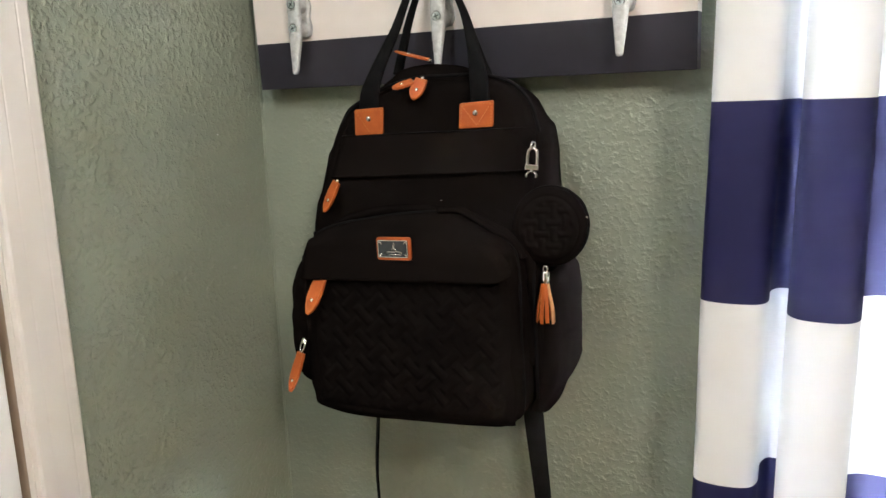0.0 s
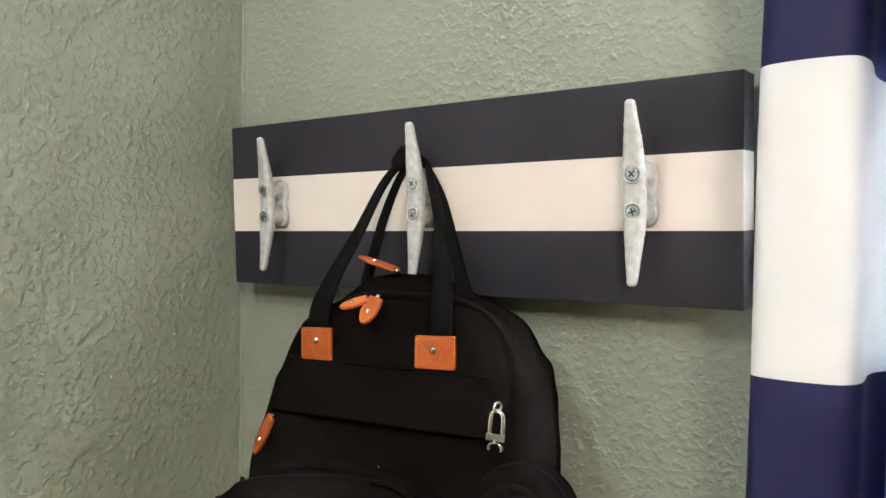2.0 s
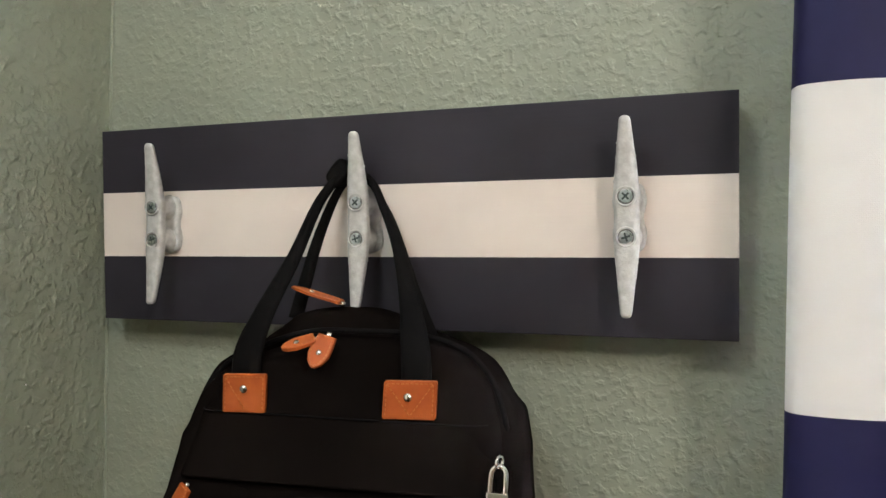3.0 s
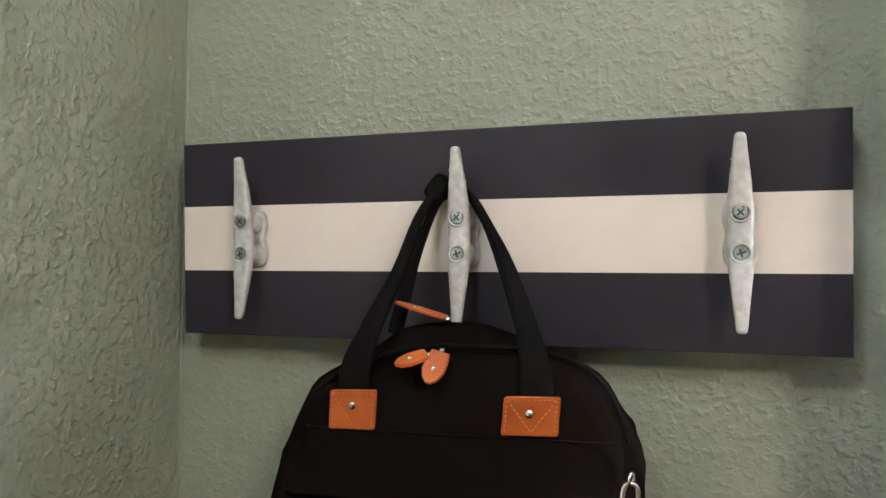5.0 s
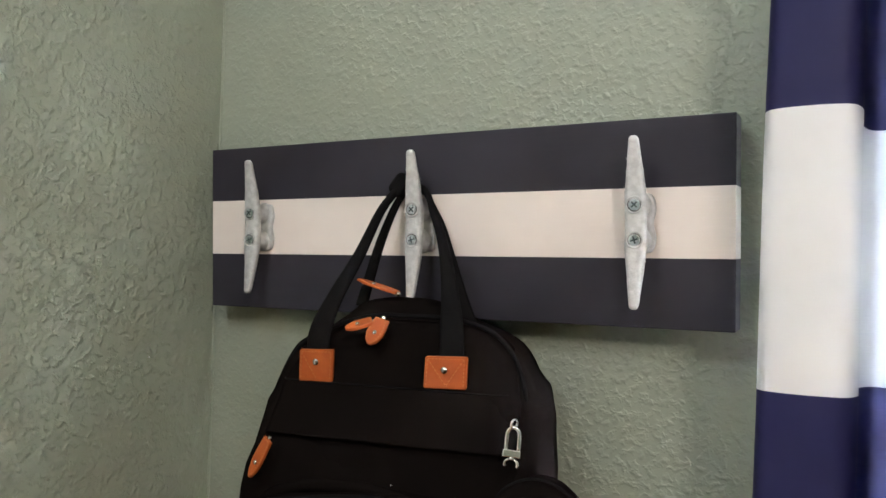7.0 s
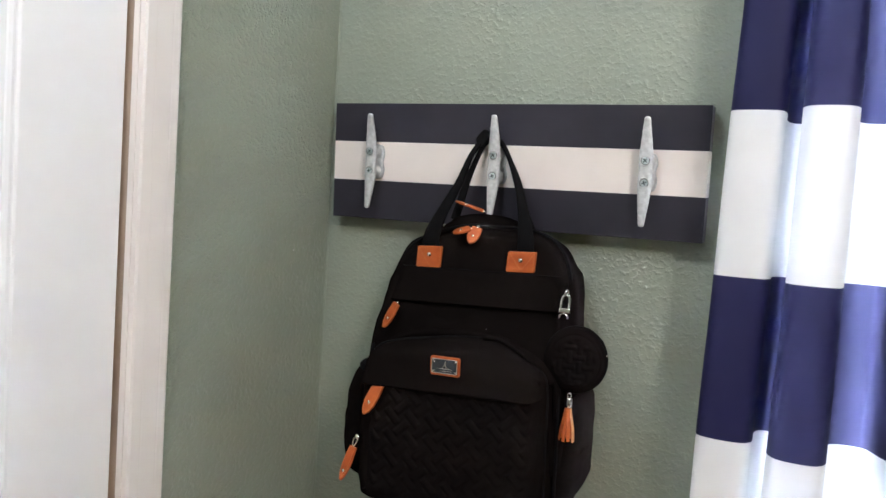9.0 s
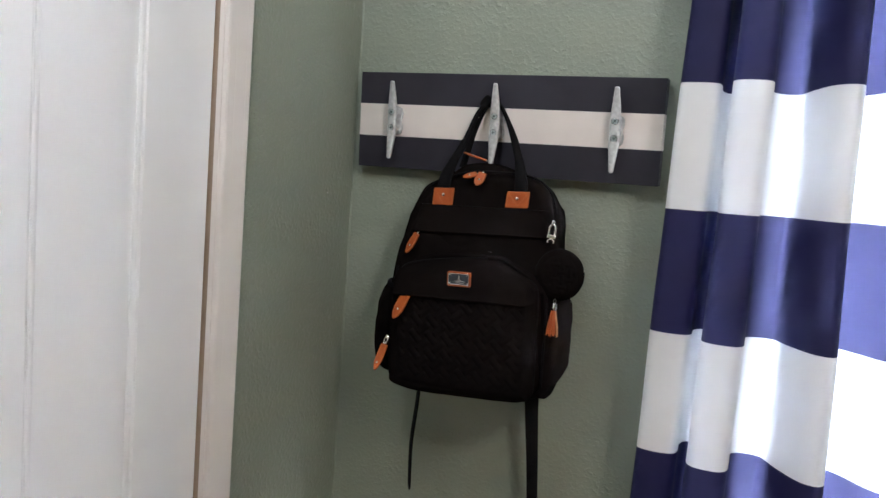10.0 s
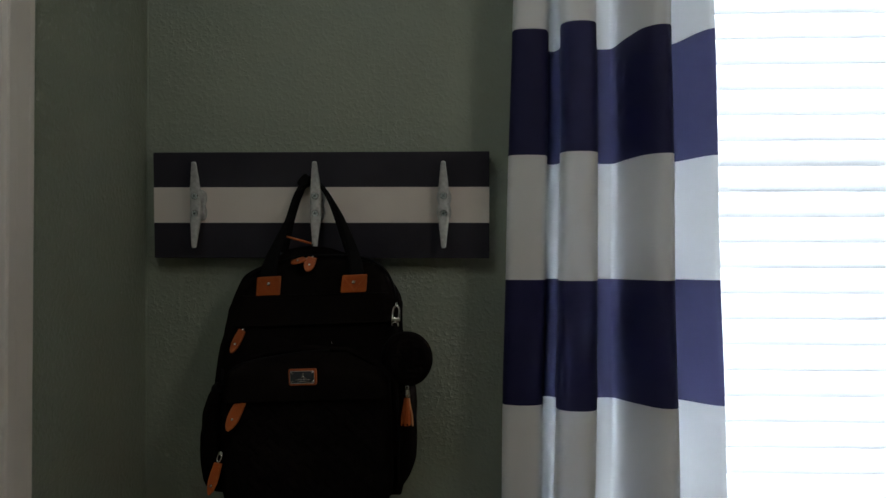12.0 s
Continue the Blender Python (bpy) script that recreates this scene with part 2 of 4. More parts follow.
def ribbon(bm, pts, wdirs, widths, thick, n=40):
    """Flat webbing along a smooth path; wdirs are its width's directions at the path's points."""
    P = spline(pts, n)
    W = spline(wdirs, n)
    S = spline([(w, 0, 0) for w in widths], n)
    rows = []
    for i, p in enumerate(P):
        d = (P[min(i + 1, n - 1)] - P[max(i - 1, 0)]).normalized()
        w = (W[i] - W[i].dot(d) * d).normalized()
        t = d.cross(w)
        h = S[i].x / 2
        e = thick / 2
        rows.append([bm.verts.new(p + a * w + b * t) for a, b in ((-h, -e * .3), (-h + e, -e), (h - e, -e), (h, -e * .3), (h, e * .3), (h - e, e), (-h + e, e), (-h, e * .3))])
    for A, B in zip(rows, rows[1:]):
        for j in range(8):
            bm.faces.new((A[j], A[(j + 1) % 8], B[(j + 1) % 8], B[j]))
    bm.faces.new(rows[0])
    bm.faces.new(rows[-1][::-1])
    return bm


def pillow(bm, outline, back, front, r=0.02, bulge=0.0, m=None, n=96, wrinkle=0.0, seed=0.0, smooth=True):
    """A stuffed panel: an outline (u, v) swept from depth back to depth front, with a rounded rim and a bulging face. Depth falls towards the viewer."""
    C = spline([(u, v, 0) for u, v in outline], n, True) if smooth else [Vector((u, v, 0)) for u, v in outline]
    n = len(C)
    cen = sum(C, Vector()) / n
    N = []
    area = sum(C[i].x * C[(i + 1) % n].y - C[(i + 1) % n].x * C[i].y for i in range(n))
    for i in range(n):
        d = C[(i + 1) % n] - C[i - 1]
        v = Vector((d.y, -d.x, 0)).normalized()
        N.append(v if area > 0 else -v)
    fb = back if callable(back) else (lambda u, v: back)
    ff = front if callable(front) else (lambda u, v: front)
    m = m or (lambda u, v, w: Vector((u, w, v)))

    def vert(u, v, w):
        p = m(u, v, w)
        if wrinkle:
            k = Vector((p.x * 13 + seed, p.y * 18, p.z * 42 + seed))
            p = p + wrinkle * noise.noise_vector(k) + wrinkle * 0.5 * noise.noise_vector(k * 2.3)
        return bm.verts.new(p)

    rows = []
    for s in range(5):
        f = s / 4
        rows.append([vert(c.x, c.y, fb(c.x, c.y) * (1 - f) + (ff(c.x, c.y) + r) * f) for c in C])
    ring = C
    for s in range(1, 6):
        a = s / 5 * math.pi / 2
        ring = [c - nn * r * (1 - math.cos(a)) for c, nn in zip(C, N)]
        rows.append([vert(q.x, q.y, ff(q.x, q.y) + r * (1 - math.sin(a))) for q in ring])
    for s in (0.92, 0.84, 0.75, 0.65, 0.55, 0.44, 0.33, 0.22, 0.11):
        row = []
        for q in ring:
            p = cen + (q - cen) * s
            row.append(vert(p.x, p.y, ff(p.x, p.y) - bulge * (1 - s * s)))
        rows.append(row)
    mid = vert(cen.x, cen.y, ff(cen.x, cen.y) - bulge)
    for A, B in zip(rows, rows[1:]):
        for i in range(n):
            bm.faces.new((A[i], A[(i + 1) % n], B[(i + 1) % n], B[i]))
    for i in range(n):
        bm.faces.new((rows[-1][i], rows[-1][(i + 1) % n], mid))
    bm.faces.new(rows[0][::-1])
    return bm


def plate(bm, outline, thick, m, bevel=0.0006):
    """A flat cut piece from an outline in its own plane, its face towards -y of m."""
    a = [bm.verts.new(m @ Vector((u, 0, v))) for u, v in outline]
    c = sum((Vector((u, 0, v)) for u, v in outline), Vector()) / len(outline)
    b = [bm.verts.new(m @ Vector((u, -thick + bevel, v))) for u, v in outline]
    d = [bm.verts.new(m @ (c + (Vector((u, 0, v)) - c) * (1 - bevel / 0.012) + Vector((0, -thick, 0)))) for u, v in outline]
    n = len(outline)
    for A, B in ((a, b), (b, d)):
        for i in range(n):
            bm.faces.new((A[i], A[(i + 1) % n], B[(i + 1) % n], B[i]))
    bm.faces.new(d)
    bm.faces.new(a[::-1])
    return bm


# ---- the room's shell ----
ROOM_X, ROOM_Y, ROOM_Z, T = 3.4, -3.6, 2.44, 0.12
OPEN_Y0, OPEN_Y1, OPEN_Z = -2.12, -0.434, 2.04

bm = bmesh.new()
box(bm, WALL_X - T, ROOM_X + T, ROOM_Y - T, T, -0.1, 0.0)
tagged(part("floor", bm, CARPET), "beige carpeted bedroom floor", "floor", kind="structure")
bm = bmesh.new()
box(bm, WALL_X - T, ROOM_X + T, ROOM_Y - T, T, ROOM_Z, ROOM_Z + 0.1)
tagged(part("ceiling", bm, CEIL), "white textured ceiling", "ceiling", kind="structure")
bm = bmesh.new()
box(bm, WALL_X - T, WIN_X0, 0, T, 0, ROOM_Z)
box(bm, WIN_X1, ROOM_X + T, 0, T, 0, ROOM_Z)
box(bm, WIN_X0, WIN_X1, 0, T, 0, WIN_Z0 - 0.03)
box(bm, WIN_X0, WIN_X1, 0, T, WIN_Z1, ROOM_Z)
tagged(part("wall_north", bm, WALL), "sage green wall with knockdown drywall texture", "wall", kind="structure")
bm = bmesh.new()
box(bm, WALL_X - T, WALL_X, OPEN_Y1 + 0.018, -0.0005, 0, ROOM_Z)
box(bm, WALL_X - T, WALL_X, ROOM_Y, OPEN_Y0 - 0.018, 0, ROOM_Z)
box(bm, WALL_X - T, WALL_X, OPEN_Y0 - 0.018, OPEN_Y1 + 0.018, OPEN_Z + 0.018, ROOM_Z)
west = tagged(part("wall_west", bm, WALL_WEST), "sage green textured wall beside the closet door", "wall", kind="structure")
bm = bmesh.new()
box(bm, ROOM_X, ROOM_X + T, ROOM_Y, 0, 0, ROOM_Z)
tagged(part("wall_east", bm, WALL), "plain sage green wall", "wall", kind="structure")
bm = bmesh.new()
box(bm, WALL_X - T, ROOM_X + T, ROOM_Y - T, ROOM_Y, 0, ROOM_Z)
tagged(part("wall_south", bm, WALL), "plain sage green wall", "wall", kind="structure")
# unseen closet box behind the doors, closed to keep daylight from the door gap
bm = bmesh.new()
box(bm, WALL_X - 0.80, WALL_X - 0.75, OPEN_Y0 - 0.3, OPEN_Y1 + 0.2, 0, ROOM_Z)
box(bm, WALL_X - 0.75, WALL_X - T - 0.0005, OPEN_Y0 - 0.3, OPEN_Y0 - 0.25, 0, ROOM_Z)
box(bm, WALL_X - 0.75, WALL_X - T - 0.0005, OPEN_Y1 + 0.15, OPEN_Y1 + 0.2, 0, ROOM_Z)
box(bm, WALL_X - 0.80, WALL_X - T - 0.0005, OPEN_Y0 - 0.3, OPEN_Y1 + 0.2, ROOM_Z + 0.0005, ROOM_Z + 0.05)
box(bm, WALL_X - 0.80, WALL_X - T - 0.0005, OPEN_Y0 - 0.3, OPEN_Y1 + 0.2, -0.05, -0.0005)
tagged(part("unseen_closet_box", bm, WALL), "unseen closet box, closed to keep daylight out", "wall", kind="structure")
# unseen ceiling fixtures, assumed to carry the two added lights
lamp = thing("assumed_ceiling_light", "assumed flush ceiling light, unseen, round with a nickel base", "lamp", (LAMPS[0][0], LAMPS[0][1], ROOM_Z), group="ceiling lights")
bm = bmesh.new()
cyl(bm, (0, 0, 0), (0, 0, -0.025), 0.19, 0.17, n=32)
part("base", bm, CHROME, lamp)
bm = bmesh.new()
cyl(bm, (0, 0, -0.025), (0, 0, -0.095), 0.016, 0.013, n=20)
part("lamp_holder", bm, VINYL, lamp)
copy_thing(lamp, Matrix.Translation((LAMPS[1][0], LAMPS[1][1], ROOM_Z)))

# bubbles of spackle where the two walls meet
bm = bmesh.new()
tube(bm, [(WALL_X + 0.0008, -0.0008, 0.1 * i) for i in range(25)], 0.0018, 6)
tagged(part("corner_bead", bm, WALL), "painted inner corner seam", "trim", kind="structure")


# ---- closet door with casing ----
def casing_profile(bm, y0, y1, x, z0, z1):
    """Moulded door casing: thick outer edge, a hollow, and a thin rounded inner edge."""
    prof = [(0.0, 0.0), (0.0, 0.0085), (0.04, 0.0098), (0.22, 0.0100), (0.25, 0.0096), (0.28, 0.0099), (0.66, 0.0096), (0.69, 0.0093), (0.72, 0.0095), (0.94, 0.0092), (1.0, 0.0075), (1.0, 0.0)]
    A = [bm.verts.new((x + d, y0 + (y1 - y0) * u, z0)) for u, d in prof]
    B = [bm.verts.new((x + d, y0 + (y1 - y0) * u, z1)) for u, d in prof]
    n = len(prof)
    for i in range(n):
        bm.faces.new((A[i], A[(i + 1) % n], B[(i + 1) % n], B[i]))
    bm.faces.new(A)
    bm.faces.new(B[::-1])


frame_ob = thing("door_1", "white painted closet door frame in the wall", "door frame", (0, 0, 0), kind="structure")
for y0, y1, nm in ((-0.374, OPEN_Y1 + 0.001, "casing"), (OPEN_Y0 - 0.06, OPEN_Y0 + 0.004, "casing")):
    bm = bmesh.new()
    casing_profile(bm, y0, y1, WALL_X, 0, OPEN_Z + 0.05)
    part(nm, bm, TRIM, frame_ob)
bm = bmesh.new()
box(bm, WALL_X, WALL_X + 0.012, OPEN_Y0, OPEN_Y1, OPEN_Z - 0.004, OPEN_Z + 0.06, 0.002)
part("head_casing", bm, TRIM, frame_ob)
for y0, y1 in ((OPEN_Y1, OPEN_Y1 + 0.0175), (OPEN_Y0 - 0.0175, OPEN_Y0)):
    bm = bmesh.new()
    box(bm, -0.0270, WALL_X - 0.0004, y0, y1, 0, OPEN_Z)
    part("jamb", bm, TRIM, frame_ob)
    # rear of the jamb: shade of the door gap is put into its brown
    bm = bmesh.new()
    box(bm, WALL_X - T + 0.001, -0.0272, y0 + 0.0002, y1, 0, OPEN_Z)
    part("jamb_back", bm, GAP_SHADE, frame_ob, "jamb behind the door edge, brown for the shaded gap")
bm = bmesh.new()
box(bm, WALL_X - T, WALL_X - 0.0004, OPEN_Y0, OPEN_Y1, OPEN_Z + 0.0005, OPEN_Z + 0.0175)
part("head_jamb", bm, TRIM, frame_ob)

DOOR_X = -0.030


def moulding(bm, y0, y1, z0, z1, x):
    """A mitred ogee bead round a recessed panel, and the panel's raised field."""
    steps = [(0.0, 0.0), (0.0018, -0.0026), (0.0040, -0.0030), (0.0056, -0.0012), (0.0085, -0.0010), (0.0125, -0.0022), (0.0140, -0.0036), (0.0165, -0.0036)]
    rings = []
    for d, h in steps:
        rings.append([bm.verts.new((x + h, y, z)) for y, z in ((y0 + d, z0 + d), (y1 - d, z0 + d), (y1 - d, z1 - d), (y0 + d, z1 - d))])
    for A, B in zip(rings, rings[1:]):
        for i in range(4):
            bm.faces.new((A[i], A[(i + 1) % 4], B[(i + 1) % 4], B[i]))
    bm.faces.new(rings[-1])


def bifold_leaf(y0, y1):
    """One leaf from y0 to y1 (y0 < y1), two panels high."""
    leaf = thing("bifold_door_leaf", "white painted closet door leaf with moulded panels", "door", (DOOR_X, y0, 0.012), group="closet door leaves")
    z0, z1 = 0.0, 2.018
    stile, w = 0.096, y1 - y0
    p0, p1 = stile, w - 0.137
    for a, b, nm in ((0, p0, "stile"), (p1, w, "stile")):
        bm = bmesh.new()
        box(bm, -0.034, 0, a, b, z0, z1, 0.0012)
        part(nm, bm, DOORP, leaf)
    for a, b in ((z0, 0.20), (0.72, 0.84), (1.90, z1)):
        bm = bmesh.new()
        box(bm, -0.034, -0.0002, p0, p1, a, b)
        part("rail", bm, DOORP, leaf)
    for a, b in ((0.20, 0.72), (0.84, 1.90)):
        bm = bmesh.new()
        moulding(bm, p0, p1, a, b, 0.0)
        part("panel", bm, DOORP, leaf)
    return leaf


for y1 in (-0.4415, -0.8590, -1.2785, -1.6980):
    bifold_leaf(-0.856 if y1 > -0.5 else y1 - 0.4165, y1)

# ---- window with sill and blind ----
win = thing("window_1", "white vinyl window behind a closed blind", "window", (0, 0, 0), kind="structure")
for a in ((WIN_X0, WIN_X0 + 0.045, WIN_Z0, WIN_Z1), (WIN_X1 - 0.045, WIN_X1, WIN_Z0, WIN_Z1)):
    bm = bmesh.new()
    box(bm, a[0], a[1], 0.085, 0.118, a[2], a[3], 0.002)
    part("window_frame", bm, VINYL, win)
for a in ((WIN_Z0, WIN_Z0 + 0.045), (1.592, 1.612), (WIN_Z1 - 0.045, WIN_Z1)):
    bm = bmesh.new()
    box(bm, WIN_X0 + 0.045, WIN_X1 - 0.045, 0.086, 0.117, a[0], a[1], 0.002)
    part("window_frame", bm, VINYL, win)
for a, b in ((WIN_Z0 + 0.045, 1.592), (1.612, WIN_Z1 - 0.045)):
    bm = bmesh.new()
    box(bm, WIN_X0 + 0.045, WIN_X1 - 0.045, 0.100, 0.104, a, b)
    g = part("pane", bm, GLASS, win)
    g.visible_shadow = False
bm = bmesh.new()
box(bm, WIN_X0 - 0.03, WIN_X1 + 0.03, -0.034, -0.0005, WIN_Z0 - 0.03, WIN_Z0 - 0.006, 0.005, 3)
box(bm, WIN_X0 + 0.0005, WIN_X1 - 0.0005, -0.001, 0.1, WIN_Z0 - 0.0295, WIN_Z0 - 0.0062)
part("window_sill", bm, TRIM, win)
bm = bmesh.new()
box(bm, WIN_X0 - 0.015, WIN_X1 + 0.015, -0.014, -0.0005, WIN_Z0 - 0.095, WIN_Z0 - 0.031, 0.003)
part("apron", bm, TRIM, win)

blind = thing("window_blind", "closed white slatted blind, bright with daylight", "blind", ((WIN_X0 + WIN_X1) / 2, 0.045, WIN_Z0))
bw = (WIN_X1 - WIN_X0) / 2 - 0.002
slat_me = None
for k in range(26):
    z = 1.632 - 0.0463 * (k - 9)
    if z < WIN_Z0 + 0.02:
        break
    if slat_me is None:
        bm = bmesh.new()
        A, B = [], []
        for i in range(7):
            u = i / 6 - 0.5
            y, zz = 0.004 * u * 2 - 0.0015 * (1 - 4 * u * u), 0.0505 * u
            A.append([bm.verts.new((sx * bw, y, zz)) for sx in (-1, 1)])
            B.append([bm.verts.new((sx * bw, y + 0.0028, zz)) for sx in (-1, 1)])
        for R in (A, B):
            for a, b in zip(R, R[1:]):
                bm.faces.new((a[0], a[1], b[1], b[0]))
        for i in (0, 6):
            bm.faces.new((A[i][0], A[i][1], B[i][1], B[i][0]))
        s = part("slat", bm, SLAT, blind)
        slat_me = s.data
    else:
        s = new("slat", slat_me)
        s.parent = blind
    s.location = (0, 0, z + 0.023 - WIN_Z0)
bm = bmesh.new()
box(bm, -bw, bw, -0.022, 0.022, -0.0055, 0.030, 0.004)
part("bottom_rail", bm, VINYL, blind)
bm = bmesh.new()
box(bm, -bw, bw, -0.028, 0.028, WIN_Z1 - WIN_Z0 - 0.05, WIN_Z1 - WIN_Z0 - 0.001, 0.003)
part("head_rail", bm, VINYL, blind)
for x in (-0.40, 0.02, 0.40):
    bm = bmesh.new()
    tube(bm, [(x, 0.0125, 0.04 + 0.1 * i) for i in range(12)], 0.0006, 6)
    part("ladder_cord", bm, CORD, blind)

# ---- striped curtain ----
FOLDS = [(0.644, -0.080), (0.6365, -0.098), (0.6335, -0.116), (0.640, -0.127), (0.658, -0.131), (0.676, -0.130), (0.6885, -0.125), (0.6945, -0.113), (0.6955, -0.098), (0.6945, -0.076), (0.6970, -0.059), (0.703, -0.049), (0.712, -0.049),
         (0.719, -0.057), (0.720, -0.075), (0.716, -0.102), (0.7125, -0.132), (0.7125, -0.152), (0.722, -0.168), (0.743, -0.172), (0.760, -0.168), (0.7695, -0.152), (0.7700, -0.122), (0.7680, -0.090), (0.7730, -0.066),
         (0.786, -0.055), (0.803, -0.0535), (0.814, -0.058), (0.828, -0.088), (0.846, -0.118), (0.864, -0.142), (0.882, -0.149), (0.893, -0.141),
         (0.895, -0.124), (0.880, -0.100), (0.856, -0.082), (0.834, -0.064), (0.836, -0.052), (0.862, -0.049), (0.892, -0.055), (0.910, -0.066), (0.926, -0.082), (0.943, -0.104), (0.958, -0.118), (0.968, -0.122)]
NP = 260
PLAN = spline([(x, y, 0) for x, y in FOLDS], NP)


def curtain_point(i, z):
    p = PLAN[i]
    k = 1.583 - z
    x = 0.80 + (p.x - 0.80) * (1 + 0.140 * max(-0.6, min(0.9, k)))
    deep = 1 + 0.10 * max(-0.3, min(0.6, k))
    y = -0.10 + (p.y + 0.10) * deep
    w = Vector((x * 6, z * 3.1, 2.0))
    x += 0.004 * noise.noise(w)
    y += 0.006 * noise.noise(w + Vector((5, 3, 1))) - 0.0015
    y = min(y, -0.046)
    back = max(0.0, min(1.0, (y + 0.125) / 0.075))
    return Vector((x, y, z - back * max(0.0, z - 1.45) * 0.048))


cur = thing("curtain", "navy and white striped curtain hanging in folds beside the window", "curtain", (0.8, -0.1, 0.02))
EDGES = [0.03, 0.176, 0.377, 0.579, 0.780, 0.981, 1.180, 1.3815, 1.583, 1.7875, 1.99, 2.19]
for k in range(len(EDGES) - 1):
    z0, z1 = EDGES[k], EDGES[k + 1]
    navy = (k % 2 == 0)
    bm = bmesh.new()
    rows = []
    for s in range(9):
        z = z0 + (z1 - z0) * s / 8
        rows.append([bm.verts.new(curtain_point(i, z) - Vector((0.8, -0.1, 0.02))) for i in range(NP)])
    for A, B in zip(rows, rows[1:]):
        for i in range(NP - 1):
            bm.faces.new((A[i], A[i + 1], B[i + 1], B[i]))
    ob = part("navy_stripe" if navy else "white_stripe", bm, CLOTH_NAVY if navy else CLOTH_WHITE, cur, "navy cloth band" if navy else "white cloth band", True)
bm = bmesh.new()
tube(bm, [(0.45 + 0.1 * i, -0.105, 2.215) for i in range(17)], 0.013, 14)
tagged(part("curtain_rod", bm, CHROME), "metal curtain rod above the window", "curtain rod")

# ---- hook board ----
TILT_DEG = 2.66
BOARD = pose(0.012, -0.038, 1.508, TILT_DEG, 0, 0)
BL, BT = 0.5912, 0.0325
board = thing("hook_board", "navy painted wooden hook board with a white stripe on the wall", "hook board", m=BOARD)
bm = bmesh.new()
box(bm, 0, BL, 0, BT, -0.0923, 0.0934, 0.0009, 2)
for z in (0.0320, -0.0303):
    bmesh.ops.bisect_plane(bm, geom=bm.verts[:] + bm.edges[:] + bm.faces[:], plane_co=(0, 0, z), plane_no=(0, 0, 1))
for f in bm.faces:
    if -0.0303 < f.calc_center_median().z < 0.0320:
        f.material_index = 1
part("plank", bm, [NAVY, WHITE], board)


